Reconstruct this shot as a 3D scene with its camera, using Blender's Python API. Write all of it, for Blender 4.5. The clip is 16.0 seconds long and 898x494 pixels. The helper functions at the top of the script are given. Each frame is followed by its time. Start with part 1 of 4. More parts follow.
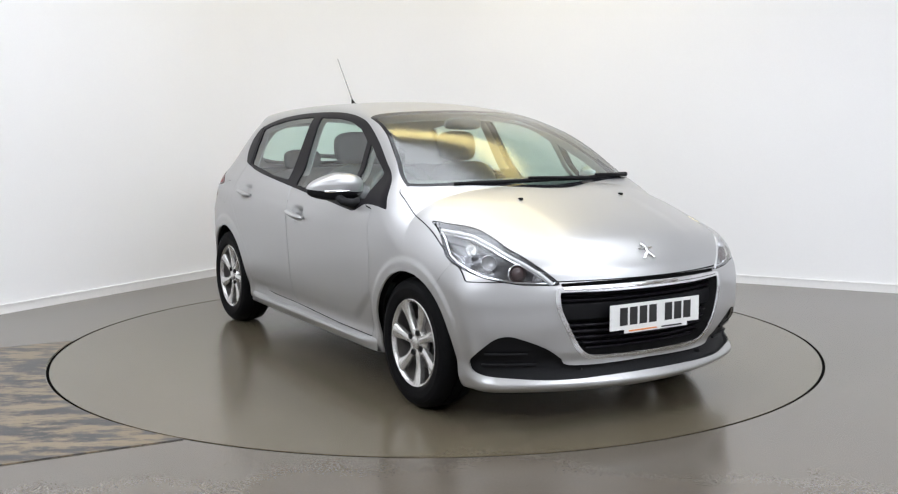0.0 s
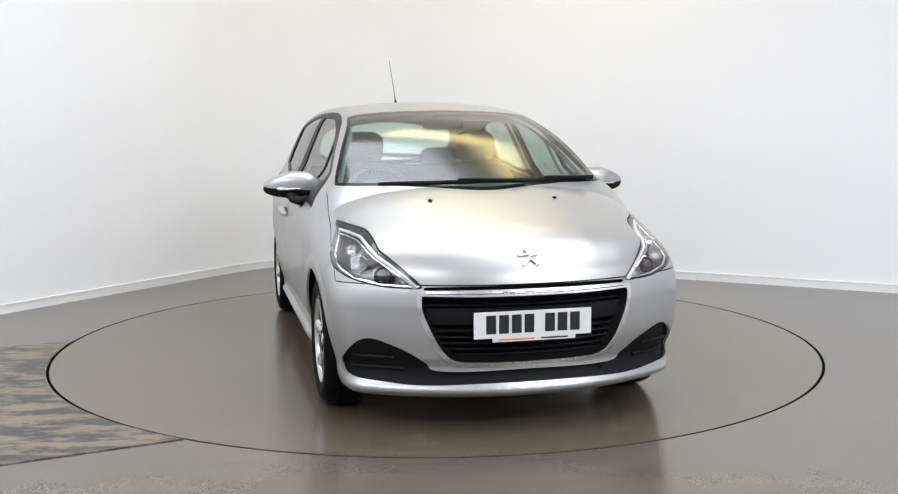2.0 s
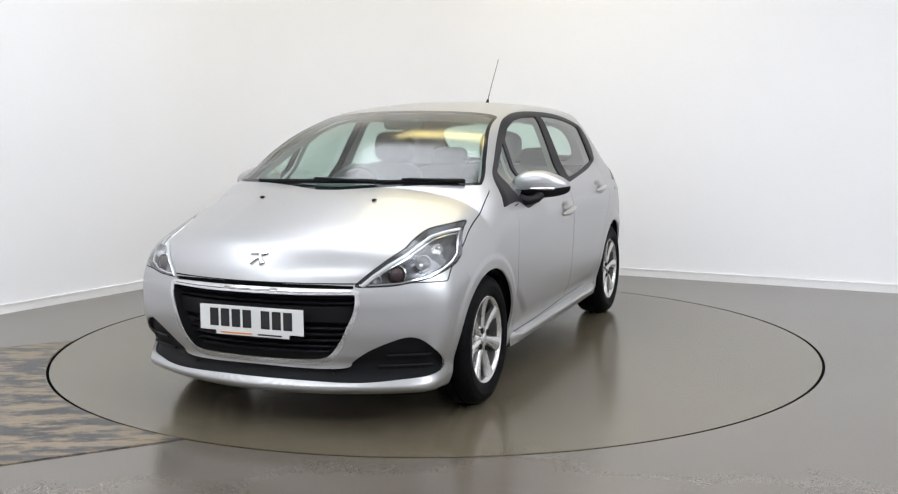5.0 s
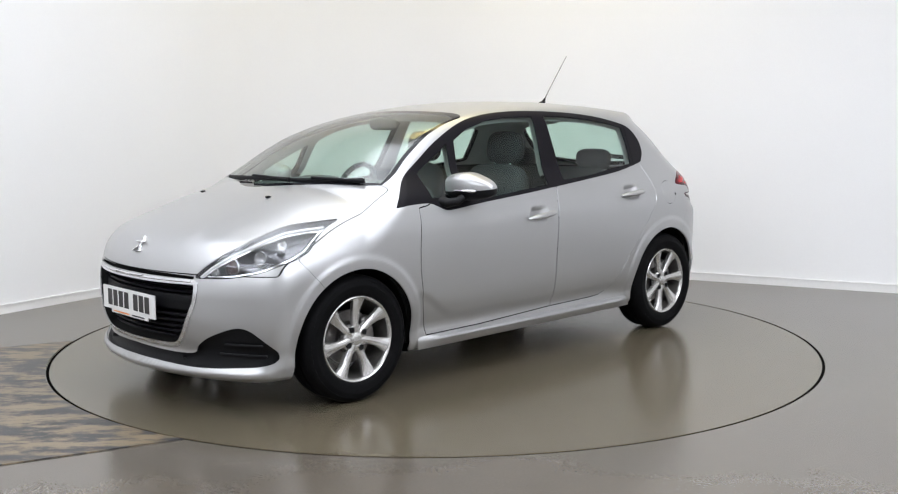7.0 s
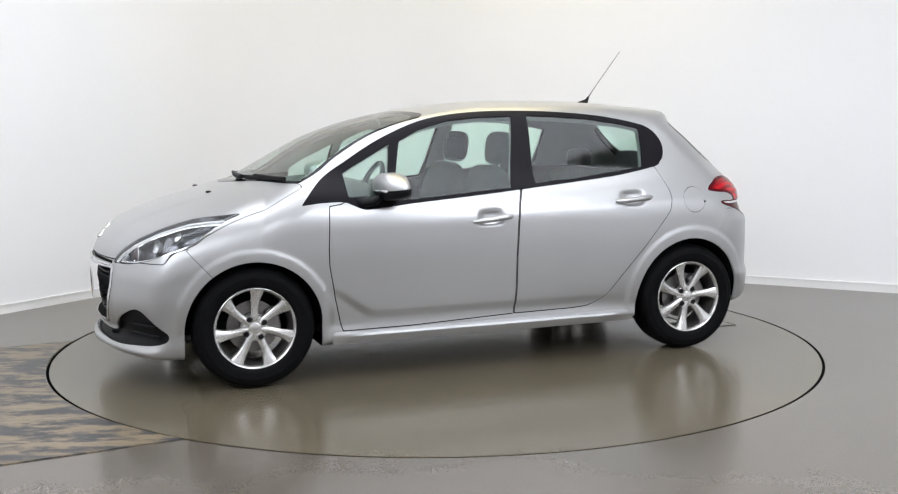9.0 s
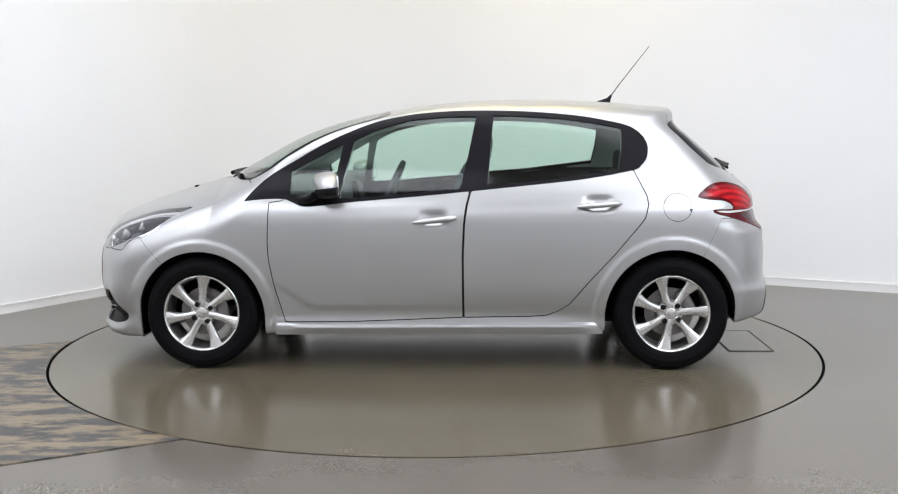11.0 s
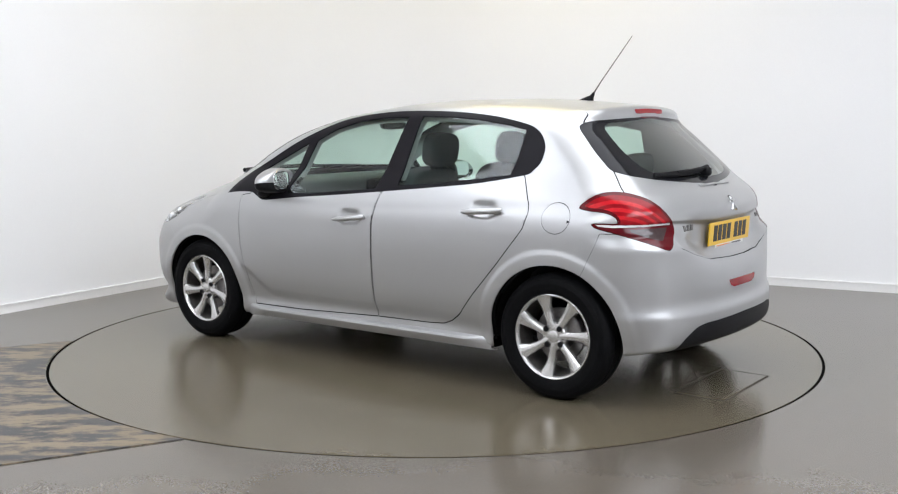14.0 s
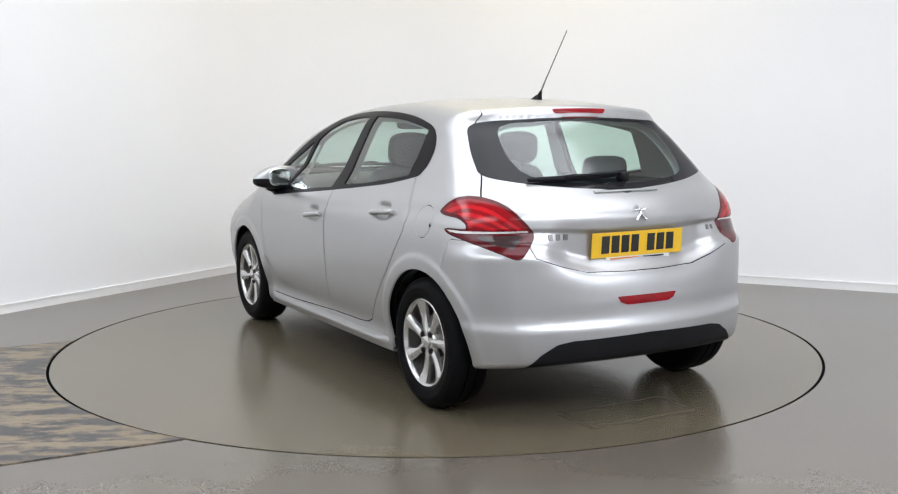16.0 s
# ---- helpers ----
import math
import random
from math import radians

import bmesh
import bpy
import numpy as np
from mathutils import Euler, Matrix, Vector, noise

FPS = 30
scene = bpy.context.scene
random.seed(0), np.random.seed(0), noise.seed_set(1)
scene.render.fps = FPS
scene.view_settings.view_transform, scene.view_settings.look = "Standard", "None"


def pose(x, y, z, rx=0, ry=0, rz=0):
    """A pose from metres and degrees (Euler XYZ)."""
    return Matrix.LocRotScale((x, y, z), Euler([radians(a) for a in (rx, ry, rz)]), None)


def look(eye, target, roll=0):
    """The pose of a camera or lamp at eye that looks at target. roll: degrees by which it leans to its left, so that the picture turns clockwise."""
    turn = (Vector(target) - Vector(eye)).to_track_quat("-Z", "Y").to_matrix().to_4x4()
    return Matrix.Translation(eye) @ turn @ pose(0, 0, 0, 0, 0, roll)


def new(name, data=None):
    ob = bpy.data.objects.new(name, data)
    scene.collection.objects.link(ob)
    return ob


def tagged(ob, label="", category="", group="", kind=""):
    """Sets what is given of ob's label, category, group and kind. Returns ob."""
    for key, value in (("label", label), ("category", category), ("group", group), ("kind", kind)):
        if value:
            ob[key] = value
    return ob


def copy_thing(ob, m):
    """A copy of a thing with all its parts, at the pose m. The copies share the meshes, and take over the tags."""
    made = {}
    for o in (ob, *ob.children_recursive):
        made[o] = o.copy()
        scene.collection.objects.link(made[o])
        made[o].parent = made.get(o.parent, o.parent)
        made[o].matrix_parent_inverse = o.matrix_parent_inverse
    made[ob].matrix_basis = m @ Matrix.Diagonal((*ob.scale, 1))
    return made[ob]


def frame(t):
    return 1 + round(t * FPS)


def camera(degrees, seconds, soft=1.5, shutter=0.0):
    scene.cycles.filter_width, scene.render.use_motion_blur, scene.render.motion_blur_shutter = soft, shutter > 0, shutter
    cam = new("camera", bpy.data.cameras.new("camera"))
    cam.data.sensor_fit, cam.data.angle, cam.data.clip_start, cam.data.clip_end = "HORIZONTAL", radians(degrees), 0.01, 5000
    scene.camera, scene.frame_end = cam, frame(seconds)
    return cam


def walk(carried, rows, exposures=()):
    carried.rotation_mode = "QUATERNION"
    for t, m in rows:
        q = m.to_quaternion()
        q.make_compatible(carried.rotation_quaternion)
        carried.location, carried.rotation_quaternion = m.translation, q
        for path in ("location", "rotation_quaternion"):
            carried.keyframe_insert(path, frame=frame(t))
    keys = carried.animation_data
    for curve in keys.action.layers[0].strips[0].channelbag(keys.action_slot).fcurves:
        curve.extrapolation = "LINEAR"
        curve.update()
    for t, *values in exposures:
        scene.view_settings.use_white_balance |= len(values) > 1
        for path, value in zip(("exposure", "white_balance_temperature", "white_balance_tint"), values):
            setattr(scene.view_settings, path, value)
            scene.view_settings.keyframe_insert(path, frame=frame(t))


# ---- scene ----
# ---- camera: stands still on a tripod before the turntable ----
cam = camera(47.35, 16.0, soft=1.2)
EYE = Vector((0.0, -6.217, 1.331))
VIEW = look(EYE, EYE + Vector((0.01216, 0.99263, -0.12056)), roll=-0.31)
walk(cam, [(0, VIEW), (16, VIEW)])

# turn of the turntable, seconds and degrees
TURN = [(0.0, -59.6), (0.5, -61.65), (1.0, -65.55), (1.5, -70.75), (2.0, -76.96), (2.5, -82.77), (3.0, -88.95), (3.5, -94.70),
        (4.0, -100.87), (4.5, -106.67), (5.3, -116.3), (6.2, -127.0), (7.0, -136.75), (7.5, -142.54), (8.0, -148.73), (8.5, -154.40), (9.0, -160.35),
        (9.8, -169.4), (10.7, -179.5), (11.5, -188.55), (12.0, -194.37), (12.5, -199.97), (13.0, -206.04), (13.5, -211.72), (14.0, -217.77),
        (14.5, -223.51), (15.0, -229.60), (15.5, -235.30), (16.0, -241.47)]
CAR_X, CAR_Y = -0.025, -0.044  # the car's middle from the turntable's axis
DISC_R = 2.238

# ---- light ----
scene.view_settings.exposure = 0.21
world = bpy.data.worlds.new("world")
scene.world = world
world.use_nodes = True
world.node_tree.nodes["Background"].inputs["Color"].default_value = (0.9, 0.95, 1.0, 1)
world.node_tree.nodes["Background"].inputs["Strength"].default_value = 0.05


def area_light(name, x, y, z, sx, sy, watts, colour):
    d = bpy.data.lights.new(name, "AREA")
    d.shape, d.size, d.size_y, d.energy, d.color = "RECTANGLE", sx, sy, watts, colour
    ob = new(name, d)
    ob.matrix_world = pose(x, y, z)
    return ob


# ---- materials ----
def material(name, colour, rough=0.5, metal=0.0, coat=0.0, grain=0.0, grain_size=200.0, bump=0.0, stain=0.0, stain_size=3.0, emit=0.0, spec=0.5):
    """A Principled surface with variation at two scales: fine grain and broad stains."""
    m = bpy.data.materials.new(name)
    m.use_nodes = True
    n, l = m.node_tree.nodes, m.node_tree.links
    b = n["Principled BSDF"]
    b.inputs["Base Color"].default_value = (*colour, 1)
    b.inputs["Roughness"].default_value, b.inputs["Metallic"].default_value = rough, metal
    b.inputs["Coat Weight"].default_value, b.inputs["Coat Roughness"].default_value = coat, 0.05
    b.inputs["Specular IOR Level"].default_value = spec
    if emit:
        b.inputs["Emission Color"].default_value, b.inputs["Emission Strength"].default_value = (*colour, 1), emit
    tc = n.new("ShaderNodeTexCoord")

    def noise_at(size, detail):
        t = n.new("ShaderNodeTexNoise")
        t.inputs["Scale"].default_value, t.inputs["Detail"].default_value = size, detail
        l.new(tc.outputs["Object"], t.inputs["Vector"])
        return t.outputs["Fac"]

    socket = None
    for amount, size, detail in ((grain, grain_size, 2.0), (stain, stain_size, 5.0)):
        if not amount:
            continue
        mr = n.new("ShaderNodeMapRange")
        mr.inputs["From Min"].default_value, mr.inputs["From Max"].default_value = 0.25, 0.75
        mr.inputs["To Min"].default_value, mr.inputs["To Max"].default_value = 1 - amount, 1 + amount
        l.new(noise_at(size, detail), mr.inputs["Value"])
        mx = n.new("ShaderNodeMix")
        mx.data_type, mx.blend_type = "RGBA", "MULTIPLY"
        mx.inputs["Factor"].default_value = 1
        if socket:
            l.new(socket, mx.inputs["A"])
        else:
            mx.inputs["A"].default_value = (*colour, 1)
        l.new(mr.outputs["Result"], mx.inputs["B"])
        socket = mx.outputs["Result"]
    if socket:
        l.new(socket, b.inputs["Base Color"])
    if bump:
        bp = n.new("ShaderNodeBump")
        bp.inputs["Strength"].default_value, bp.inputs["Distance"].default_value = bump, 0.002
        l.new(noise_at(grain_size, 3.0), bp.inputs["Height"])
        l.new(bp.outputs["Normal"], b.inputs["Normal"])
    return m


def pane_material(name, tint, gloss_rough=0.16, base=0.10):
    """Thin glass: clear along the sight line with a tint, mirror-like at grazing angles."""
    m = bpy.data.materials.new(name)
    m.use_nodes = True
    n, l = m.node_tree.nodes, m.node_tree.links
    n.remove(n["Principled BSDF"])
    clear, shine, mix, lw = n.new("ShaderNodeBsdfTransparent"), n.new("ShaderNodeBsdfGlossy"), n.new("ShaderNodeMixShader"), n.new("ShaderNodeLayerWeight")
    clear.inputs["Color"].default_value = (*tint, 1)
    shine.inputs["Roughness"].default_value = gloss_rough
    lw.inputs["Blend"].default_value = 0.5
    power, scale = n.new("ShaderNodeMath"), n.new("ShaderNodeMath")
    power.operation, scale.operation = "POWER", "MULTIPLY_ADD"
    power.inputs[1].default_value = 3.6
    scale.inputs[1].default_value, scale.inputs[2].default_value = 1 - base, base
    l.new(lw.outputs["Facing"], power.inputs[0])
    l.new(power.outputs[0], scale.inputs[0])
    l.new(scale.outputs[0], mix.inputs[0])
    l.new(clear.outputs[0], mix.inputs[1])
    l.new(shine.outputs[0], mix.inputs[2])
    l.new(mix.outputs[0], n["Material Output"].inputs["Surface"])
    return m


PAINT = material("silver paint", (0.458, 0.457, 0.456), 0.37, 0.75, coat=0.2, grain=0.06, grain_size=900, stain=0.015, stain_size=2)
TRIM = material("black satin trim", (0.009, 0.008, 0.010), 0.36, grain=0.1, grain_size=300, spec=0.08)
PLASTIC = material("black textured plastic", (0.008, 0.008, 0.009), 0.5, grain=0.15, grain_size=500, bump=0.25, spec=0.13)
RUBBER = material("tyre rubber", (0.0045, 0.0045, 0.005), 0.6, spec=0.06, grain=0.25, grain_size=60, bump=0.2, stain=0.2, stain_size=8)
LINER = material("dark lining", (0.010, 0.010, 0.010), 0.9, spec=0.1, grain=0.2, grain_size=80)
CHROME = material("chrome", (0.80, 0.80, 0.80), 0.10, 1.0, grain=0.03, grain_size=40)
SATIN = material("satin silver trim", (0.66, 0.66, 0.67), 0.25, 0.9, grain=0.03, grain_size=300)
ALLOY = material("painted alloy", (0.56, 0.55, 0.535), 0.27, 0.75, coat=0.5, grain=0.04, grain_size=500, stain=0.05, stain_size=12)
STEEL = material("brake steel", (0.20, 0.19, 0.185), 0.4, 0.9, grain=0.2, grain_size=90)
BARREL = material("brake dusted barrel", (0.085, 0.08, 0.075), 0.5, 0.5, grain=0.2, grain_size=60)
FABRIC = material("dark grey seat cloth", (0.050, 0.052, 0.058), 0.85, grain=0.12, grain_size=150, bump=0.1)
DASH = material("charcoal dashboard", (0.075, 0.079, 0.083), 0.6, grain=0.1, grain_size=400, bump=0.2)
HEADLINER = material("pale grey headliner", (0.40, 0.40, 0.39), 0.9, grain=0.08, grain_size=300)
GLASS = pane_material("green tinted glass", (0.76, 0.90, 0.84))
SIDE_GLASS = pane_material("green tinted side glass", (0.76, 0.90, 0.84), gloss_rough=0.07, base=0.045)
LENS = pane_material("clear lamp lens", (0.97, 0.98, 1.0), gloss_rough=0.02, base=0.05)
FRIT = material("black glass border", (0.012, 0.012, 0.014), 0.08, spec=0.2, grain=0.1, grain_size=200)
RED = material("red lamp lens", (0.24, 0.003, 0.007), 0.16, spec=0.35, grain=0.12, grain_size=60, stain=0.25, stain_size=9)
CLAW = material("bright red lamp bar", (0.50, 0.010, 0.016), 0.16, spec=0.35, grain=0.12, grain_size=60)
DARK_RED = material("dark red lamp lens", (0.085, 0.003, 0.006), 0.14, spec=0.3, grain=0.1, grain_size=80)
SMOKE = material("smoked clear lens", (0.05, 0.03, 0.03), 0.1, spec=0.4, grain=0.15, grain_size=60)
BOWL = material("lamp reflector", (0.50, 0.50, 0.50), 0.22, 0.7, grain=0.1, grain_size=60)
LAMP_DARK = material("grey lamp inner", (0.15, 0.15, 0.155), 0.22, 0.7, grain=0.15, grain_size=80)
PLATE_WHITE = material("white plate", (0.72, 0.72, 0.70), 0.35, coat=0.3, grain=0.03, grain_size=300)
PLATE_YELLOW = material("yellow plate", (0.78, 0.47, 0.02), 0.35, coat=0.3, grain=0.03, grain_size=300)
BLACK_PRINT = material("black print", (0.012, 0.012, 0.012), 0.4, grain=0.05, grain_size=300)
ORANGE_PRINT = material("orange print", (0.75, 0.25, 0.05), 0.4, grain=0.05, grain_size=300)
MIRROR = material("mirror", (0.85, 0.87, 0.86), 0.02, 1.0)
WALL = material("white painted wall", (0.86, 0.855, 0.855), 0.6, grain=0.012, grain_size=120, bump=0.05, stain=0.012, stain_size=0.8)
SKIRT = material("white gloss skirting", (0.82, 0.81, 0.80), 0.35, grain=0.02, grain_size=40)
FLOOR = material("polished grey floor", (0.105, 0.090, 0.072), 0.20, spec=0.85, grain=0.05, grain_size=90, stain=0.10, stain_size=1.6)
DISC = material("polished turntable floor", (0.106, 0.089, 0.060), 0.21, spec=0.70, grain=0.04, grain_size=90, stain=0.07, stain_size=1.3)
SEAM = material("dusty seam", (0.055, 0.050, 0.045), 0.7, grain=0.3, grain_size=30)
PIT = material("dark gap", (0.006, 0.006, 0.006), 0.9, spec=0.0, grain=0.3, grain_size=40)
CEIL = material("white ceiling", (0.84, 0.835, 0.82), 0.8, grain=0.02, grain_size=30)
GLOW = material("cool light diffuser", (0.92, 0.95, 1.0), 0.5, emit=2.2)
WARM = material("warm light diffuser", (1.0, 0.86, 0.42), 0.5, emit=2.2)


# ---- mesh helpers ----
def part(name, bm, mat, parent=None, label=""):
    me = bpy.data.meshes.new(name)
    bm.to_mesh(me)
    bm.free()
    me.materials.append(mat)
    ob = new(name, me)
    ob.parent = parent
    return tagged(ob, label) if label else ob


def smooth(ob, degrees=35):
    for f in ob.data.polygons:
        f.use_smooth = True
    ob.data.set_sharp_from_angle(angle=radians(degrees))
    return ob


def raw(name, verts, faces, mat, parent=None, label="", normals=None):
    me = bpy.data.meshes.new(name)
    me.from_pydata([tuple(v) for v in verts], [], [tuple(int(i) for i in f) for f in faces])
    me.materials.append(mat)
    for f in me.polygons:
        f.use_smooth = True
    if normals is not None:
        me.normals_split_custom_set_from_vertices([tuple(v) for v in normals])
    ob = new(name, me)
    ob.parent = parent
    return tagged(ob, label) if label else ob


def box(bm, size, m=Matrix(), bevel=0.0):
    r = bmesh.ops.create_cube(bm, size=1, matrix=m @ Matrix.Diagonal((*size, 1)))
    if bevel:
        edges = {e for v in r["verts"] for e in v.link_edges}
        bmesh.ops.bevel(bm, geom=list(edges), offset=bevel, segments=2, profile=0.6, affect="EDGES")


def cyl(bm, r1, r2, depth, m=Matrix(), seg=24):
    bmesh.ops.create_cone(bm, cap_ends=True, segments=seg, radius1=r1, radius2=r2, depth=depth, matrix=m)


def rounded(bm, size, m=Matrix(), e=0.45, nu=28, nv=18):
    """A rounded block: a superellipsoid with the given full sizes."""
    def c(w):
        return math.copysign(abs(math.cos(w)) ** e, math.cos(w))

    def s(w):
        return math.copysign(abs(math.sin(w)) ** e, math.sin(w))
    rows = []
    for j in range(nv + 1):
        v = -math.pi / 2 + math.pi * j / nv
        rows.append([bm.verts.new(m @ Vector((size[0] / 2 * c(v) * c(2 * math.pi * i / nu), size[1] / 2 * c(v) * s(2 * math.pi * i / nu), size[2] / 2 * s(v)))) for i in range(nu)])
    for a, b in zip(rows[:-1], rows[1:]):
        for i in range(nu):
            k = (i + 1) % nu
            bm.faces.new((a[i], a[k], b[k], b[i]))
    bmesh.ops.remove_doubles(bm, verts=bm.verts, dist=1e-5)


def lathe(bm, profile, seg=64):
    """Turns (radius, y) pairs about the y axis."""
    rows = [[bm.verts.new((r * math.cos(2 * math.pi * i / seg), y, r * math.sin(2 * math.pi * i / seg))) for i in range(seg)] for r, y in profile]
    for a, b in zip(rows[:-1], rows[1:]):
        for i in range(seg):
            k = (i + 1) % seg
            bm.faces.new((a[i], a[k], b[k], b[i]))


def rod(bm, pts, radius, seg=8, flat=1.0):
    """A round or flattened bar along points; radius may be one number or one for each point."""
    pts = [Vector(p) for p in pts]
    rows = []
    for i, p in enumerate(pts):
        d = (pts[min(i + 1, len(pts) - 1)] - pts[max(i - 1, 0)]).normalized()
        u = d.cross(Vector((0, 0, 1)) if abs(d.z) < 0.9 else Vector((1, 0, 0))).normalized()
        w = d.cross(u)
        r = radius[i] if isinstance(radius, (list, tuple)) else radius
        rows.append([bm.verts.new(p + u * r * math.cos(a) + w * r * flat * math.sin(a)) for a in (2 * math.pi * k / seg for k in range(seg))])
    for a, b in zip(rows[:-1], rows[1:]):
        for i in range(seg):
            k = (i + 1) % seg
            bm.faces.new((a[i], a[k], b[k], b[i]))
    bm.faces.new(rows[0][::-1])
    bm.faces.new(rows[-1])


# ---- the room: curved white studio wall, floor, ceiling ----
def wall_path():
    """Foot of the wall, anticlockwise from the right, with a wide rounded corner behind the turntable."""
    right, corner, left = Vector((8.2, -0.92)), Vector((-1.10, 4.08)), Vector((-6.4, -4.2))
    a, b = (right - corner).normalized(), (left - corner).normalized()
    half = a.angle(b) / 2
    rad = 1.5
    run = rad / math.tan(half)
    mid = corner + (a + b).normalized() * (rad / math.sin(half))
    p0, p1 = corner + a * run, corner + b * run
    t0, t1 = math.atan2(*(p0 - mid).yx), math.atan2(*(p1 - mid).yx)
    if t1 < t0:
        t1 += 2 * math.pi
    arc = [mid + rad * Vector((math.cos(t0 + (t1 - t0) * i / 24), math.sin(t0 + (t1 - t0) * i / 24))) for i in range(25)]
    return [right] + arc + [left, Vector((-6.4, -11.0)), Vector((8.2, -11.0))]


def offset_path(path, d):
    out = []
    for i, p in enumerate(path):
        a, b = path[i - 1], path[(i + 1) % len(path)]
        n = ((p - a).normalized() + (b - p).normalized()).normalized()
        k = max(0.4, abs((p - a).normalized().dot(n)))
        out.append(p + Vector((n.y, -n.x)) * d / k)
    return out


ROOM_H = 4.2
PATH = wall_path()


def build_room():
    def band(name, d0, d1, z0, z1, mat, label):
        bm = bmesh.new()
        i, o = offset_path(PATH, d0), offset_path(PATH, d1)
        n = len(PATH)
        v = [[bm.verts.new((p.x, p.y, z)) for p in path] for path, z in ((i, z0), (i, z1), (o, z1), (o, z0))]
        for k in range(n):
            j = (k + 1) % n
            for r in range(4):
                q = (r + 1) % 4
                bm.faces.new((v[r][k], v[r][j], v[q][j], v[q][k]))
        bmesh.ops.recalc_face_normals(bm, faces=bm.faces)
        return tagged(smooth(part(name, bm, mat), 40), label, kind="structure")

    band("wall_north", 0.0, 0.2, -0.02, ROOM_H, WALL, "smooth white curved studio wall")
    band("baseboard", -0.012, -0.0005, 0.0, 0.058, SKIRT, "white painted skirting board at the wall's foot")
    band("trim", -0.016, -0.0005, 0.058, 0.068, SKIRT, "white rounded top bead of the skirting")
    bm = bmesh.new()
    outer = offset_path(PATH, 0.2)
    vs = [bm.verts.new((p.x, p.y, ROOM_H)) for p in outer] + [bm.verts.new((p.x, p.y, ROOM_H + 0.15)) for p in outer]
    n = len(outer)
    bm.faces.new(vs[:n][::-1])
    bm.faces.new(vs[n:])
    for k in range(n):
        j = (k + 1) % n
        bm.faces.new((vs[k], vs[j], vs[n + j], vs[n + k]))
    tagged(part("ceiling", bm, CEIL), "white studio ceiling", kind="structure")
    # floor with a round opening for the turntable
    seg = 192
    ring = [(math.cos(2 * math.pi * i / seg), math.sin(2 * math.pi * i / seg)) for i in range(seg)]
    hole = DISC_R + 0.016
    v, f = [], []
    for c, s in ring:
        k = 12.5 / max(abs(c), abs(s))
        v += [(c * hole, s * hole, -0.2), (c * hole, s * hole, 0), (c * 4, s * 4, 0), (c * k, s * k, 0)]
    for i in range(seg):
        j = (i + 1) % seg
        for a in range(3):
            f.append((4 * i + a, 4 * i + a + 1, 4 * j + a + 1, 4 * j + a))
    fl = raw("floor", v, f, FLOOR)
    for p in fl.data.polygons:
        p.use_smooth = False
    tagged(fl, "polished grey-brown studio floor with faint stains", kind="structure")
    bm = bmesh.new()
    cyl(bm, hole + 0.02, hole + 0.02, 0.02, pose(0, 0, -0.20), seg=128)
    tagged(part("floor_pit", bm, PIT), "black gap round the turntable", kind="structure")
    # Black ring laid in the gap, so its shade shows as a dark line.
    bm = bmesh.new()
    for i in range(seg):
        c0, s0 = ring[i]
        c1, s1 = ring[(i + 1) % seg]
        q = [bm.verts.new((c * r, s * r, -0.003)) for c, s, r in ((c0, s0, DISC_R + 0.001), (c0, s0, hole - 0.001), (c1, s1, hole - 0.001), (c1, s1, DISC_R + 0.001))]
        bm.faces.new(q[::-1] if q[0].co.cross(q[1].co).z < 0 else q)
    bmesh.ops.recalc_face_normals(bm, faces=bm.faces)
    tagged(part("floor_seal", bm, PIT), "black ring standing in for the shade in the turntable gap", kind="structure")
    # worn vinyl strip that runs up to the turntable
    a0, a1, r = radians(179.2), radians(241.4), hole + 0.004
    arc = [(r * math.cos(a0 + (a1 - a0) * i / 60), r * math.sin(a0 + (a1 - a0) * i / 60)) for i in range(61)]
    out = Vector((-0.9, -0.437))
    rim = [arc[0]] + [tuple(Vector(arc[0]) + out * 3.6)] + [tuple(Vector(arc[-1]) + out * 3.2)] + arc[::-1][:-1]
    bm = bmesh.new()
    lo, hi = [bm.verts.new((x, y, 0.0005)) for x, y in rim], [bm.verts.new((x, y, 0.0045)) for x, y in rim]
    bm.faces.new(hi)
    for i in range(len(rim)):
        j = (i + 1) % len(rim)
        bm.faces.new((lo[i], lo[j], hi[j], hi[i]))
    bmesh.ops.recalc_face_normals(bm, faces=bm.faces)
    tagged(part("floor_mat", bm, worn_mat()), "dark grey worn floor mat with brown scuffed patches", "floor mat")


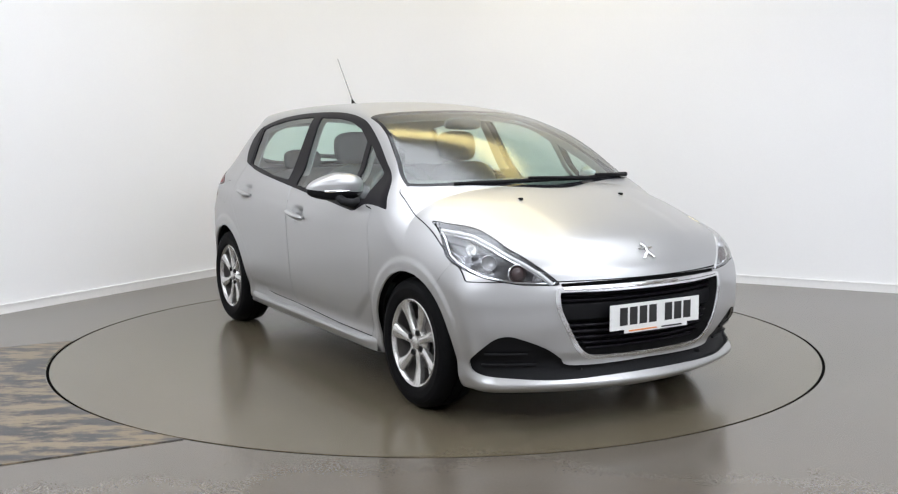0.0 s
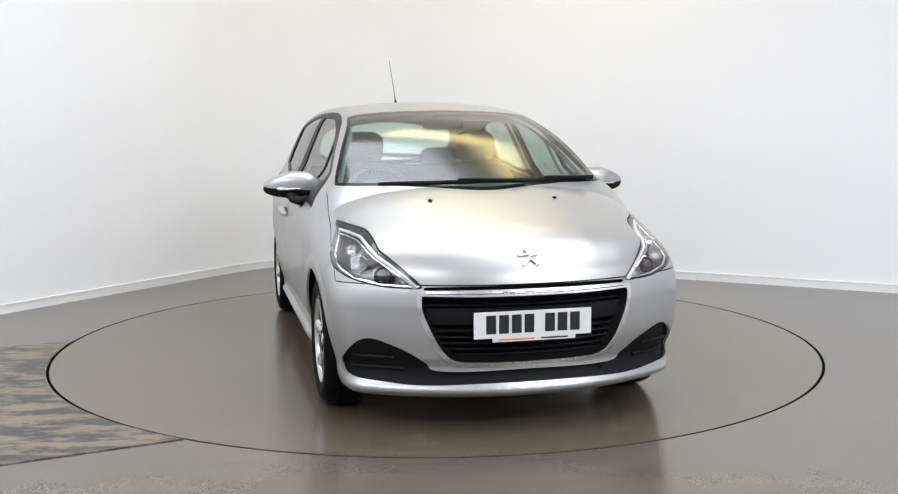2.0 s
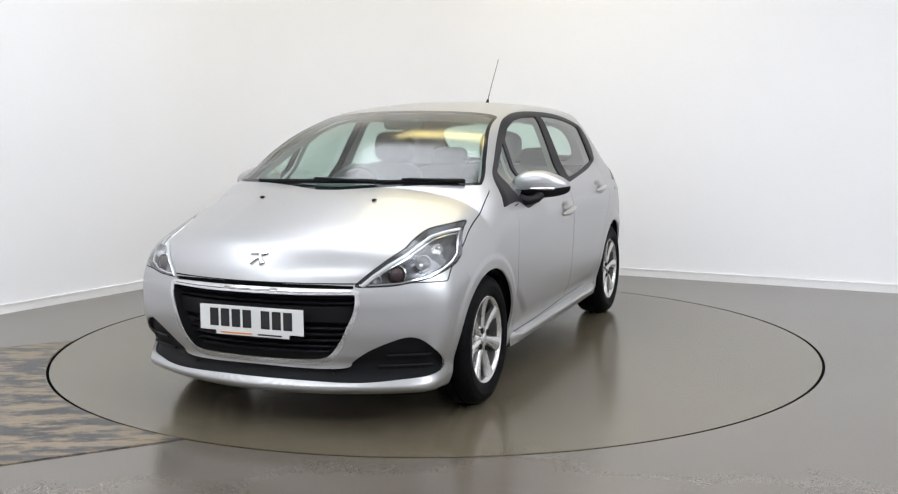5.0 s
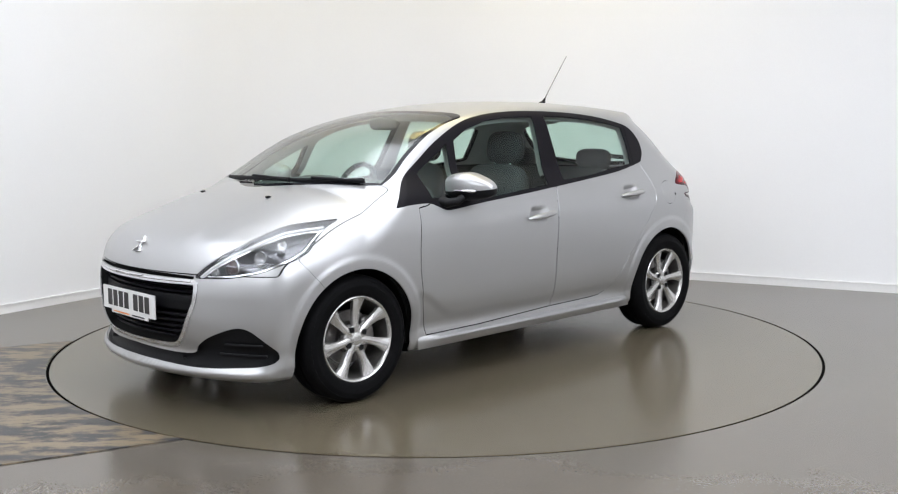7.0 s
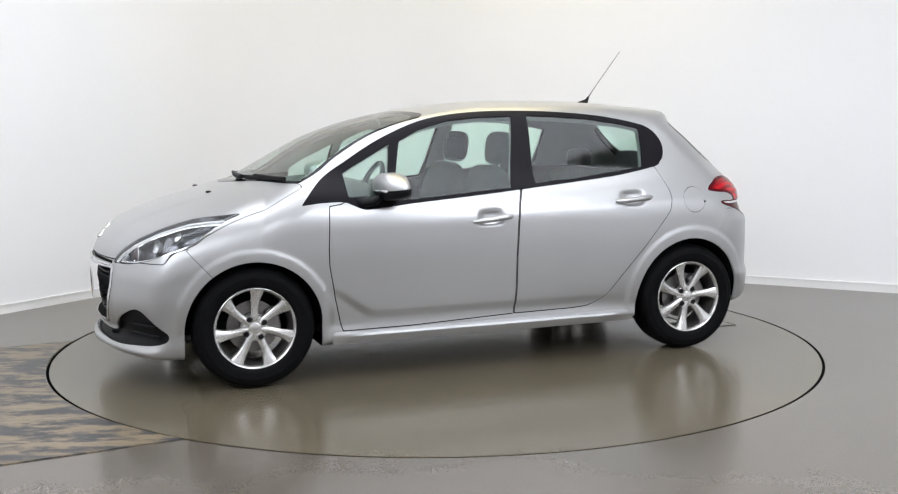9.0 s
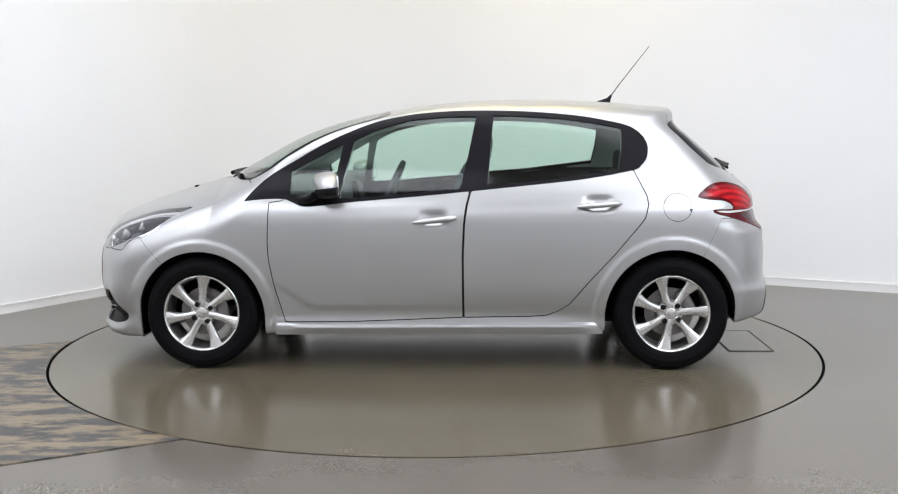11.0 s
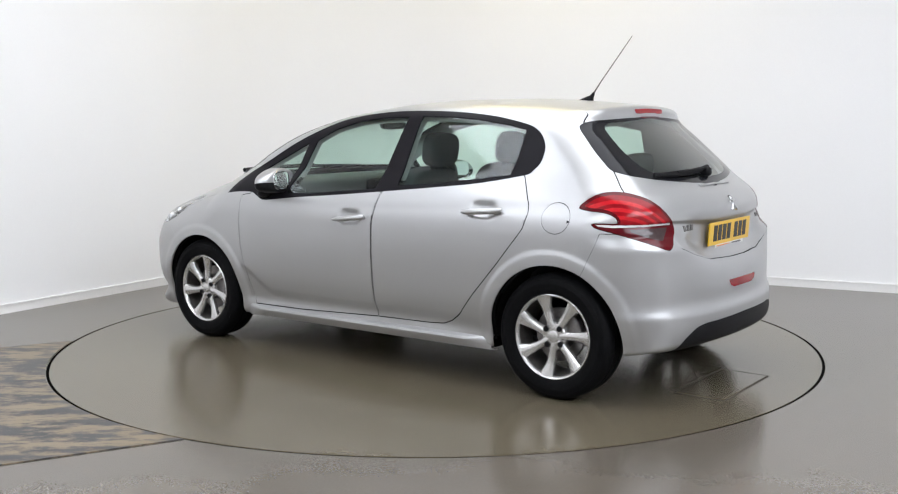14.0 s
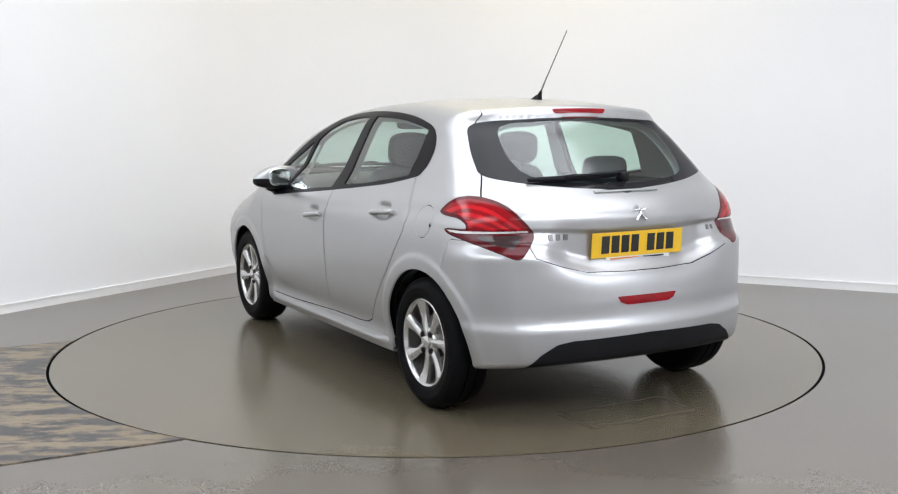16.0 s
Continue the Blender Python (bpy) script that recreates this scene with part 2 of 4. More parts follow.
def worn_mat():
    m = material("worn dark mat", (0.030, 0.030, 0.033), 0.38, grain=0.15, grain_size=70, bump=0.05)
    n, l = m.node_tree.nodes, m.node_tree.links
    b = n["Principled BSDF"]
    old = b.inputs["Base Color"].links[0].from_socket
    tc, mp, no, cr, mx = n.new("ShaderNodeTexCoord"), n.new("ShaderNodeMapping"), n.new("ShaderNodeTexNoise"), n.new("ShaderNodeValToRGB"), n.new("ShaderNodeMix")
    mp.inputs["Rotation"].default_value = (0, 0, radians(-8))
    mp.inputs["Scale"].default_value = (1.6, 4.2, 1)
    no.inputs["Scale"].default_value, no.inputs["Detail"].default_value, no.inputs["Roughness"].default_value = 2.4, 9, 0.68
    cr.color_ramp.elements[0].position, cr.color_ramp.elements[1].position = 0.46, 0.56
    mx.data_type = "RGBA"
    mx.inputs["B"].default_value = (0.19, 0.145, 0.09, 1)
    l.new(tc.outputs["Object"], mp.inputs["Vector"])
    l.new(mp.outputs["Vector"], no.inputs["Vector"])
    l.new(no.outputs["Fac"], cr.inputs["Fac"])
    l.new(cr.outputs["Color"], mx.inputs["Factor"])
    l.new(old, mx.inputs["A"])
    l.new(mx.outputs["Result"], b.inputs["Base Color"])
    return m


def light_panel(name, x, y, sx, sy, mat, label, watts, colour, turn=0.0):
    root = tagged(new(name), label, "ceiling light", "ceiling lights")
    root.matrix_world = pose(x, y, ROOM_H - 0.04, 0, 0, turn)
    bm = bmesh.new()
    for px, py, w, h in ((0, sy / 2, sx + 0.06, 0.03), (0, -sy / 2, sx + 0.06, 0.03), (sx / 2, 0, 0.03, sy - 0.03), (-sx / 2, 0, 0.03, sy - 0.03)):
        box(bm, (w, h, 0.08), pose(px, py, 0), 0.004)
    part("frame", bm, SKIRT, root)
    bm = bmesh.new()
    box(bm, (sx - 0.035, sy - 0.035, 0.02), pose(0, 0, 0.0))
    part("diffuser", bm, mat, root, "glowing light diffuser")
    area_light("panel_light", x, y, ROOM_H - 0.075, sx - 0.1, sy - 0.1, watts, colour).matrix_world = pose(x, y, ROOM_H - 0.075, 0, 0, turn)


build_room()
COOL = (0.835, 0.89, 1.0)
# Unseen fill panels, added beside the camera to brighten walls and car side.
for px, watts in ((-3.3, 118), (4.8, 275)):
    light_panel("ceiling_light", px, -6.0, 5.4, 3.4, GLOW, "large unseen cool white light panel, added at the ceiling", watts, COOL)
light_panel("ceiling_light", 0.9, -1.3, 6.4, 3.0, GLOW, "large unseen cool white light panel, added at the ceiling", 50, COOL, -28.3)
# Also out of view, added to brighten the left wall.
light_panel("ceiling_light", -3.5, -2.1, 3.2, 1.2, GLOW, "long unseen cool white panel, added for the left wall", 34, COOL, 57.4)
light_panel("ceiling_light", 0.45, 1.75, 2.4, 0.8, WARM, "long warm yellow ceiling light panel", 9.5, (1.0, 0.80, 0.34), -28.3)

# turntable: a disc flush with the floor, with a square hatch in it
turntable = tagged(new("turntable"), "round grey car turntable flush with the floor", "turntable")
bm = bmesh.new()
cyl(bm, DISC_R, DISC_R, 0.04, pose(0, 0, -0.0205), seg=192)
part("disc", bm, DISC, turntable)

# ---- car shape: one smooth body form from a few profile curves ----
def curve(*pts, soften=2):
    """A smooth table through (position, value) pairs, as a function."""
    k = np.array(pts, float)
    k = k[np.argsort(k[:, 0])]
    d = np.diff(k[:, 1]) / np.diff(k[:, 0])
    m = np.concatenate([[d[0]], (d[1:] + d[:-1]) / 2, [d[-1]]])
    m[1:-1][d[1:] * d[:-1] <= 0] = 0
    s = np.linspace(k[0, 0], k[-1, 0], 1200)
    i = np.clip(np.searchsorted(k[:, 0], s) - 1, 0, len(d) - 1)
    h = k[i + 1, 0] - k[i, 0]
    u = (s - k[i, 0]) / h
    v = ((2 * u**3 - 3 * u**2 + 1) * k[i, 1] + (u**3 - 2 * u**2 + u) * h * m[i]
         + (3 * u**2 - 2 * u**3) * k[i + 1, 1] + (u**3 - u**2) * h * m[i + 1])
    w = 8 * soften + 1
    v = np.convolve(np.pad(v, w // 2, mode="reflect", reflect_type="odd"), np.ones(w) / w, mode="valid")
    return lambda q: np.interp(q, s, v)


def smax(a, b, k):
    h = np.clip(0.5 + 0.5 * (a - b) / k, 0, 1)
    return b + (a - b) * h + k * h * (1 - h)


def ramp(q, lo, hi):
    u = np.clip((q - lo) / (hi - lo), 0, 1)
    return u * u * (3 - 2 * u)


WHEEL_X, WHEEL_Z, WHEEL_R = 1.269, 0.308, 0.308
bonnet_line = curve((2.6, 0.20), (2.12, 0.62), (2.02, 0.705), (1.93, 0.783), (1.82, 0.842), (1.72, 0.880), (1.56, 0.932), (1.39, 0.988), (1.23, 1.026), (0.9, 1.07), (0.0, 1.10), (-2.5, 1.0), soften=5)
screen_line = curve((2.5, 0.30), (1.25, 1.020), (0.97, 1.174), (0.79, 1.269), (0.60, 1.351), (0.42, 1.417), (0.24, 1.470), (0.0, 1.53), (-2.5, 2.2))
roof_line = curve((2.5, 1.10), (1.0, 1.35), (0.42, 1.416), (0.24, 1.436), (0.07, 1.450), (-0.11, 1.458), (-0.30, 1.461), (-0.62, 1.462), (-0.96, 1.449), (-1.15, 1.433), (-1.36, 1.411), (-2.5, 1.25))
nose_line = curve((-0.5, 1.9), (0.10, 1.955), (0.165, 1.985), (0.188, 2.018), (0.206, 2.022), (0.226, 2.004), (0.29, 1.985), (0.34, 2.008), (0.42, 2.026), (0.545, 2.027), (0.61, 2.018), (0.66, 2.002), (0.70, 1.99), (0.76, 1.962), (0.85, 1.92), (1.5, 1.6), soften=1)
tail_line = curve((-0.5, 1.6), (0.10, 1.83), (0.20, 1.875), (0.30, 1.905), (0.42, 1.912), (0.465, 1.896), (0.55, 1.892), (0.63, 1.880), (0.665, 1.862), (0.695, 1.828), (0.74, 1.806), (0.835, 1.806), (0.860, 1.822), (0.92, 1.819), (0.98, 1.772), (1.03, 1.705), (1.13, 1.592), (1.24, 1.468), (1.335, 1.366), (1.365, 1.364), (1.40, 1.358), (1.45, 1.345), (1.6, 1.30), soften=1)
side_line = curve((-0.5, 0.6), (0.10, 0.760), (0.18, 0.783), (0.225, 0.800), (0.26, 0.803), (0.285, 0.804), (0.33, 0.817), (0.42, 0.838), (0.55, 0.850), (0.68, 0.857), (0.78, 0.858), (0.85, 0.852), (0.90, 0.838), (0.95, 0.815), (1.05, 0.772), (1.20, 0.706), (1.35, 0.634), (1.42, 0.595), (1.7, 0.42))
under_line = curve((2.6, 0.155), (2.05, 0.158), (1.6, 0.163), (0.92, 0.182), (0.0, 0.187), (-0.92, 0.205), (-1.6, 0.245), (-1.95, 0.285), (-2.6, 0.3))


def side_width(x, z):
    y = side_line(z)
    y = y * (1 - 0.030 * np.maximum(0, x - 0.6) ** 2 - 0.060 * np.maximum(0, -x - 0.75) ** 2)
    # the cabin draws in towards the windscreen
    y = y - ramp(z, 0.95, 1.10) * (0.012 + 0.050 * ramp(x, -0.55, 0.45))
    # hollow along the foot of the doors
    line = 0.322 + 0.14 * ramp(x, 0.62, 0.90)
    y = y - 0.011 * ramp(x, -0.95, -0.60) * ramp(-x, -0.93, -0.84) * ramp(-z, -line - 0.042, -line + 0.014) * ramp(z, 0.25, 0.33)
    # soft shoulder line that rises to the rear lamps
    y = y - 0.0035 * np.exp(-((z - 0.875 + 0.035 * x) / 0.03) ** 2) * ramp(-x, -0.9, 0.2)
    # hollows behind the door handles
    for hx, hz in ((0.0, 0.820), (-0.875, 0.897)):
        y = y - 0.024 * np.exp(-(((x - hx) / 0.062) ** 4 + ((z - hz - 0.006) / 0.034) ** 4))
    for wx, r1 in ((WHEEL_X, 0.402), (-WHEEL_X, 0.417)):
        r = np.hypot(x - wx, z - WHEEL_Z)
        y = y + 0.0070 * ramp(-r, -r1 - 0.012, -r1 + 0.022) * ramp(r, 0.2, 0.3)
    return y


def body_field(x, y, z):
    """Below zero inside the car's skin."""
    y = np.abs(y)
    side = y - side_width(x, z)
    hood = bonnet_line(x + 0.16 * y**2) - 0.09 * y**2 - 0.15 * y**4
    hood = hood + 0.005 * ramp(-y, -0.40, -0.30) * ramp(x, 1.3, 1.6)
    screen = screen_line(x + 0.40 * y**2) - 0.015 * y**2
    roof = roof_line(x + 0.05 * y**2) - 0.138 * y**2
    top = z - np.maximum(hood, -smax(-screen, -roof, 0.16))
    nose = x - nose_line(z) + 0.40 * y**2 + 0.06 * y**4
    rise = 0.085 * ramp(y, 0.22, 0.60) * ramp(-z, -0.90, -0.76) * ramp(z, 0.50, 0.66)
    fill = 0.036 * ramp(y, 0.36, 0.50) * np.exp(-((z - 0.79) / 0.065) ** 2)
    tail = -x - tail_line(z - rise) - fill + 0.22 * y**2 + 0.15 * y**4
    base = under_line(x) - z
    f = smax(side, top, 0.10 + 0.05 * ramp(x, 0.9, 1.2) - 0.045 * ramp(x, -0.1, 0.3) * ramp(-x, -1.0, -0.8))
    f = smax(f, nose, 0.07)
    f = smax(f, tail, 0.03 + 0.14 * ramp(y, 0.40, 0.68))
    return smax(f, base, 0.03)


def body_normal(p):
    e = 0.006
    g = np.stack([body_field(*(p + d).T) - body_field(*(p - d).T) for d in np.eye(3) * e], -1)
    return g / np.maximum(np.linalg.norm(g, axis=1), 1e-9)[:, None]


def body_grid(n_front=84, n_mid=220, n_rear=150, n_turn=250):
    """Half of the skin as a grid: (points, quads). Rays go out from a spine inside the car."""
    x0, x1, zf, zr = 1.30, -1.20, 0.52, 0.60
    a = np.linspace(math.pi / 2, 0, n_front, endpoint=False)
    b = np.linspace(0, math.pi / 2, n_rear + 1)[1:]
    ox = np.concatenate([np.full(n_front, x0), np.linspace(x0, x1, n_mid), np.full(n_rear, x1)])
    dx = np.concatenate([np.sin(a), np.zeros(n_mid), -np.sin(b)])
    dr = np.concatenate([np.cos(a), np.ones(n_mid), np.cos(b)])
    oz = zr + (zf - zr) * (ox - x1) / (x0 - x1)
    ph = np.linspace(-math.pi / 2, math.pi / 2, n_turn)
    o = np.stack([np.repeat(ox, n_turn), np.zeros(len(ox) * n_turn), np.repeat(oz, n_turn)], -1)
    d = np.stack([np.repeat(dx, n_turn), np.outer(dr, np.cos(ph)).ravel(), np.outer(dr, np.sin(ph)).ravel()], -1)
    lo, hi = np.zeros(len(o)), np.full(len(o), 1.5)
    found = np.zeros(len(o), bool)
    for r in np.linspace(0.04, 1.5, 60):
        out = (body_field(*(o + d * r).T) > 0) & ~found
        hi[out] = r
        found |= out
        lo[~found] = r
    for _ in range(22):
        mid = (lo + hi) / 2
        out = body_field(*(o + d * mid[:, None]).T) > 0
        hi, lo = np.where(out, mid, hi), np.where(out, lo, mid)
    p = o + d * hi[:, None]
    i = np.arange(len(ox) * n_turn).reshape(len(ox), n_turn)
    q = np.stack([i[:-1, :-1], i[:-1, 1:], i[1:, 1:], i[1:, :-1]], -1).reshape(-1, 4)
    return p, q

# ---- cutting the skin into panels ----
def outline(pts, closed=True, n=8, sharp=False):
    """A smooth line through points; sharp keeps straight edges."""
    p = np.array(pts, float)
    if sharp:
        return p
    k = len(p)
    out = []
    for i in range(k if closed else k - 1):
        a, b, c, d = (p[(i + j) % k] for j in (-1, 0, 1, 2)) if closed else (p[max(i - 1, 0)], p[i], p[i + 1], p[min(i + 2, k - 1)])
        for u in np.arange(n) / n:
            out.append(0.5 * (2 * b + (c - a) * u + (2 * a - 5 * b + 4 * c - d) * u**2 + (3 * b - a - 3 * c + d) * u**3))
    if not closed:
        out.append(p[-1])
    return np.array(out)


def signed(q, poly):
    """Distance of points q to a closed line, below zero inside."""
    best, inside = np.full(len(q), 1e9), np.zeros(len(q), bool)
    for a, b in zip(poly, np.roll(poly, -1, 0)):
        e = b - a
        w = q - a
        t = np.clip((w @ e) / max(e @ e, 1e-12), 0, 1)
        best = np.minimum(best, ((w - t[:, None] * e) ** 2).sum(1))
        cross = (a[1] > q[:, 1]) != (b[1] > q[:, 1])
        xs = a[0] + (q[:, 1] - a[1]) * e[0] / (e[1] if abs(e[1]) > 1e-12 else 1e-12)
        inside ^= cross & (q[:, 0] < xs)
    return np.where(inside, -1, 1) * np.sqrt(best)


SIDE = (lambda p: p[:, [0, 2]]), (lambda p: p[:, 1] > 0.35)
FRONT = (lambda p: p[:, [1, 2]]), (lambda p: p[:, 0] > 0.05)
REAR = (lambda p: p[:, [1, 2]]), (lambda p: p[:, 0] < -1.1)
TOP = (lambda p: p[:, [0, 1]]), (lambda p: p[:, 2] > 0.6)
FRONT_CORNER = (lambda p: np.stack([p[:, 0] - p[:, 1], p[:, 2]], -1)), (lambda p: p[:, 0] > 0.9)
REAR_CORNER = (lambda p: np.stack([p[:, 0] + p[:, 1], p[:, 2]], -1)), (lambda p: (p[:, 0] < -1.1) & (p[:, 1] > 0.2))


class Skin:
    """Half of the body's skin as triangles with a panel name each; panels are cut out along smooth outlines."""

    def __init__(self):
        p, q = body_grid()
        _, first, same = np.unique(np.round(p, 6), axis=0, return_index=True, return_inverse=True)
        p, q = p[first], same.ravel()[q]
        self.p = p
        self.n = body_normal(p)
        t = np.concatenate([q[:, [0, 1, 2]], q[:, [0, 2, 3]]])
        e = [np.linalg.norm(p[t[:, i]] - p[t[:, (i + 1) % 3]], axis=1) for i in range(3)]
        t = t[np.minimum.reduce(e) > 1e-7]
        g = np.cross(p[t[:, 1]] - p[t[:, 0]], p[t[:, 2]] - p[t[:, 0]])
        flip = (g * self.n[t[:, 0]]).sum(1) < 0
        t[flip] = t[flip][:, [0, 2, 1]]
        self.t = t
        self.tag = np.full(len(t), "body", dtype="U24")

    def distance(self, view, poly):
        project, near = view
        d = np.full(len(self.p), 1.0)
        q = project(self.p)
        m = near(self.p) & (q[:, 0] > poly[:, 0].min() - 0.06) & (q[:, 0] < poly[:, 0].max() + 0.06) & (q[:, 1] > poly[:, 1].min() - 0.06) & (q[:, 1] < poly[:, 1].max() + 0.06)
        if m.any():
            d[m] = signed(q[m], poly)
        return d

    def split(self, d, name, of=("body",)):
        """Triangles of the named panels where d < 0 become a panel of their own."""
        d = np.where(np.abs(d) < 2e-5, 2e-5, d)
        use = np.isin(self.tag, of)
        neg = d[self.t] < 0
        k = neg.sum(1)
        self.tag[use & (k == 3)] = name
        mixed = np.where((k == 1) | (k == 2))[0]
        if not len(mixed):
            return
        t, s, use_m = self.t[mixed], neg[mixed], use[mixed]
        lone = np.where(k[mixed] == 1, s.argmax(1), (~s).argmax(1))
        r = np.arange(len(t))
        a, b, c = t[r, lone], t[r, (lone + 1) % 3], t[r, (lone + 2) % 3]
        keys = np.sort(np.concatenate([np.stack([a, b], -1), np.stack([a, c], -1)]), axis=1)
        edges, inv = np.unique(keys, axis=0, return_inverse=True)
        inv = inv.ravel()
        i, j = edges.T
        u = (d[i] / (d[i] - d[j]))[:, None]
        new_p = self.p[i] + u * (self.p[j] - self.p[i])
        new_n = self.n[i] + u * (self.n[j] - self.n[i])
        new_n /= np.linalg.norm(new_n, axis=1)[:, None]
        first = len(self.p)
        ab, ac = first + inv[:len(t)], first + inv[len(t):]
        self.p, self.n = np.concatenate([self.p, new_p]), np.concatenate([self.n, new_n])
        old = self.tag[mixed]
        lone_in = s[r, lone]
        tag_lone = np.where(use_m & lone_in, name, old)
        tag_rest = np.where(use_m & ~lone_in, name, old)
        keep = np.ones(len(self.t), bool)
        keep[mixed] = False
        self.t = np.concatenate([self.t[keep], np.stack([a, ab, ac], -1), np.stack([ab, b, c], -1), np.stack([ab, c, ac], -1)])
        self.tag = np.concatenate([self.tag[keep], tag_lone, tag_rest, tag_rest])

    def cut(self, view, poly, name, of=("body",), gap=0.0, grow=0.0):
        """Cuts a panel; with a gap, a narrow joint round it falls out."""
        if gap:
            self.split(self.distance(view, poly) - grow, "joint", of)
            self.split(self.distance(view, poly) - grow + gap, name, ("joint",) if "joint" not in of else of)
            rest = self.tag == "joint"
            self.tag[rest] = "gone"
        else:
            self.split(self.distance(view, poly) - grow, name, of)

    def take(self, name, side=1, offset=0.0, lip=0.012, outward=None):
        """Points, faces and normals of a panel: side 1 left, -1 right, 0 both. A lip turns its edges inwards."""
        names = (name,) if isinstance(name, str) else name
        t = self.t[np.isin(self.tag, names)]
        ids, inv = np.unique(t, return_inverse=True)
        t = inv.reshape(-1, 3)
        p, n = self.p[ids] + self.n[ids] * offset, self.n[ids]
        e = np.concatenate([t[:, [0, 1]], t[:, [1, 2]], t[:, [2, 0]]])
        key = np.sort(e, axis=1)
        _, idx, cnt = np.unique(key, axis=0, return_index=True, return_counts=True)
        rim = e[idx[cnt == 1]]
        if side == 0:
            rim = rim[~((np.abs(p[rim[:, 0], 1]) < 1e-6) & (np.abs(p[rim[:, 1], 1]) < 1e-6))]
        faces = [tuple(f) for f in t]
        if lip:
            ring, rinv = np.unique(rim, return_inverse=True)
            rinv = rinv.reshape(-1, 2)
            k = len(p)
            # the turned edge has its own points, so that the panel keeps its shading
            p = np.concatenate([p, p[ring], p[ring] - n[ring] * lip])
            m = len(ring)
            n = np.concatenate([n, n[ring], n[ring]])
            faces += [(k + b, k + a, k + m + a, k + m + b) for a, b in rinv]
        if side < 1:
            q, w = p * (1, -1, 1), n * (1, -1, 1)
            back = [f[::-1] for f in faces]
            if side == -1:
                return q, back, w
            faces = faces + [tuple(i + len(p) for i in f) for f in back]
            p, n = np.concatenate([p, q]), np.concatenate([n, w])
        return p, faces, n


skin = Skin()
# side windows
DLO = outline([(1.016, 0.925), (0.905, 1.042), (0.755, 1.135), (0.605, 1.222), (0.45, 1.293), (0.30, 1.345), (0.144, 1.375), (-0.017, 1.391), (-0.178, 1.397),
               (-0.337, 1.396), (-0.494, 1.391), (-0.650, 1.380), (-0.804, 1.363), (-0.956, 1.335), (-1.047, 1.310), (-1.104, 1.274), (-1.138, 1.227), (-1.147, 1.182),
               (-1.136, 1.132), (-1.104, 1.096), (-1.065, 1.074), (-0.810, 1.029), (-0.510, 0.997), (-0.207, 0.968), (0.099, 0.940), (0.409, 0.915), (0.629, 0.893), (0.70, 0.891),
               (0.755, 0.912), (0.809, 0.930), (0.922, 0.928), (1.0, 0.920)])
skin.cut(SIDE, DLO, "surround")
skin.cut(SIDE, outline([(0.775, 0.955), (0.78, 1.075), (0.50, 1.222), (0.525, 1.10), (0.55, 0.945)], sharp=True), "quarter_glass", ("surround",))
skin.cut(SIDE, outline([(0.512, 0.935), (0.49, 1.06), (0.445, 1.235), (0.32, 1.298), (0.15, 1.345), (-0.02, 1.363), (-0.226, 1.367), (-0.183, 1.16), (-0.142, 0.980), (0.1, 0.962), (0.35, 0.938)], sharp=True), "front_glass", ("surround",))
skin.cut(SIDE, outline([(-0.286, 1.001), (-0.301, 1.18), (-0.318, 1.371), (-0.50, 1.365), (-0.70, 1.350), (-0.90, 1.320), (-1.012, 1.295), (-1.005, 1.18), (-0.985, 1.075), (-0.80, 1.052), (-0.55, 1.020)], sharp=True), "rear_glass", ("surround",))
skin.cut(SIDE, outline([(-1.040, 1.330), (-1.022, 1.18), (-1.005, 1.05), (-1.2, 1.02), (-1.25, 1.2), (-1.15, 1.33)], sharp=True), "corner_panel", ("surround",))
# wheel openings
for wx, r in ((WHEEL_X, 0.346), (-WHEEL_X, 0.354)):
    a = np.linspace(0, 2 * math.pi, 80, endpoint=False)
    skin.cut(SIDE, np.stack([wx + r * np.cos(a), WHEEL_Z - 0.005 + r * np.sin(a)], -1), "arch", ("body",))
    skin.cut(SIDE, np.array([(wx - r, 0.0), (wx + r, 0.0), (wx + r, 0.30), (wx - r, 0.30)]), "arch", ("body",))
# glass front and rear
skin.cut(FRONT, outline([(-0.3, 1.030), (0.43, 1.027), (0.675, 1.024), (0.695, 1.035), (0.678, 1.085), (0.622, 1.21), (0.550, 1.325), (0.512, 1.368), (0.33, 1.391), (0.0, 1.400), (-0.3, 1.391)], n=4), "screen_edge")
skin.split(skin.distance(FRONT, outline([(-0.3, 1.030), (0.43, 1.027), (0.675, 1.024), (0.695, 1.035), (0.678, 1.085), (0.622, 1.21), (0.550, 1.325), (0.512, 1.368), (0.33, 1.391), (0.0, 1.400), (-0.3, 1.391)], n=4)) + 0.012, "windscreen", ("screen_edge",))
BACKLIGHT = outline([(-0.3, 1.352), (0.0, 1.354), (0.21, 1.350), (0.36, 1.343), (0.49, 1.336), (0.560, 1.320), (0.592, 1.285), (0.622, 1.21), (0.640, 1.140), (0.640, 1.098), (0.575, 1.074), (0.40, 1.048), (0.13, 1.027), (-0.13, 1.027)], n=5)
skin.cut(REAR, BACKLIGHT, "backlight_edge")
skin.cut(REAR, outline([(-0.3, 1.335), (0.25, 1.332), (0.42, 1.318), (0.475, 1.27), (0.49, 1.17), (0.45, 1.095), (0.30, 1.062), (0.0, 1.048), (-0.3, 1.05)], n=5), "backlight", ("backlight_edge",))
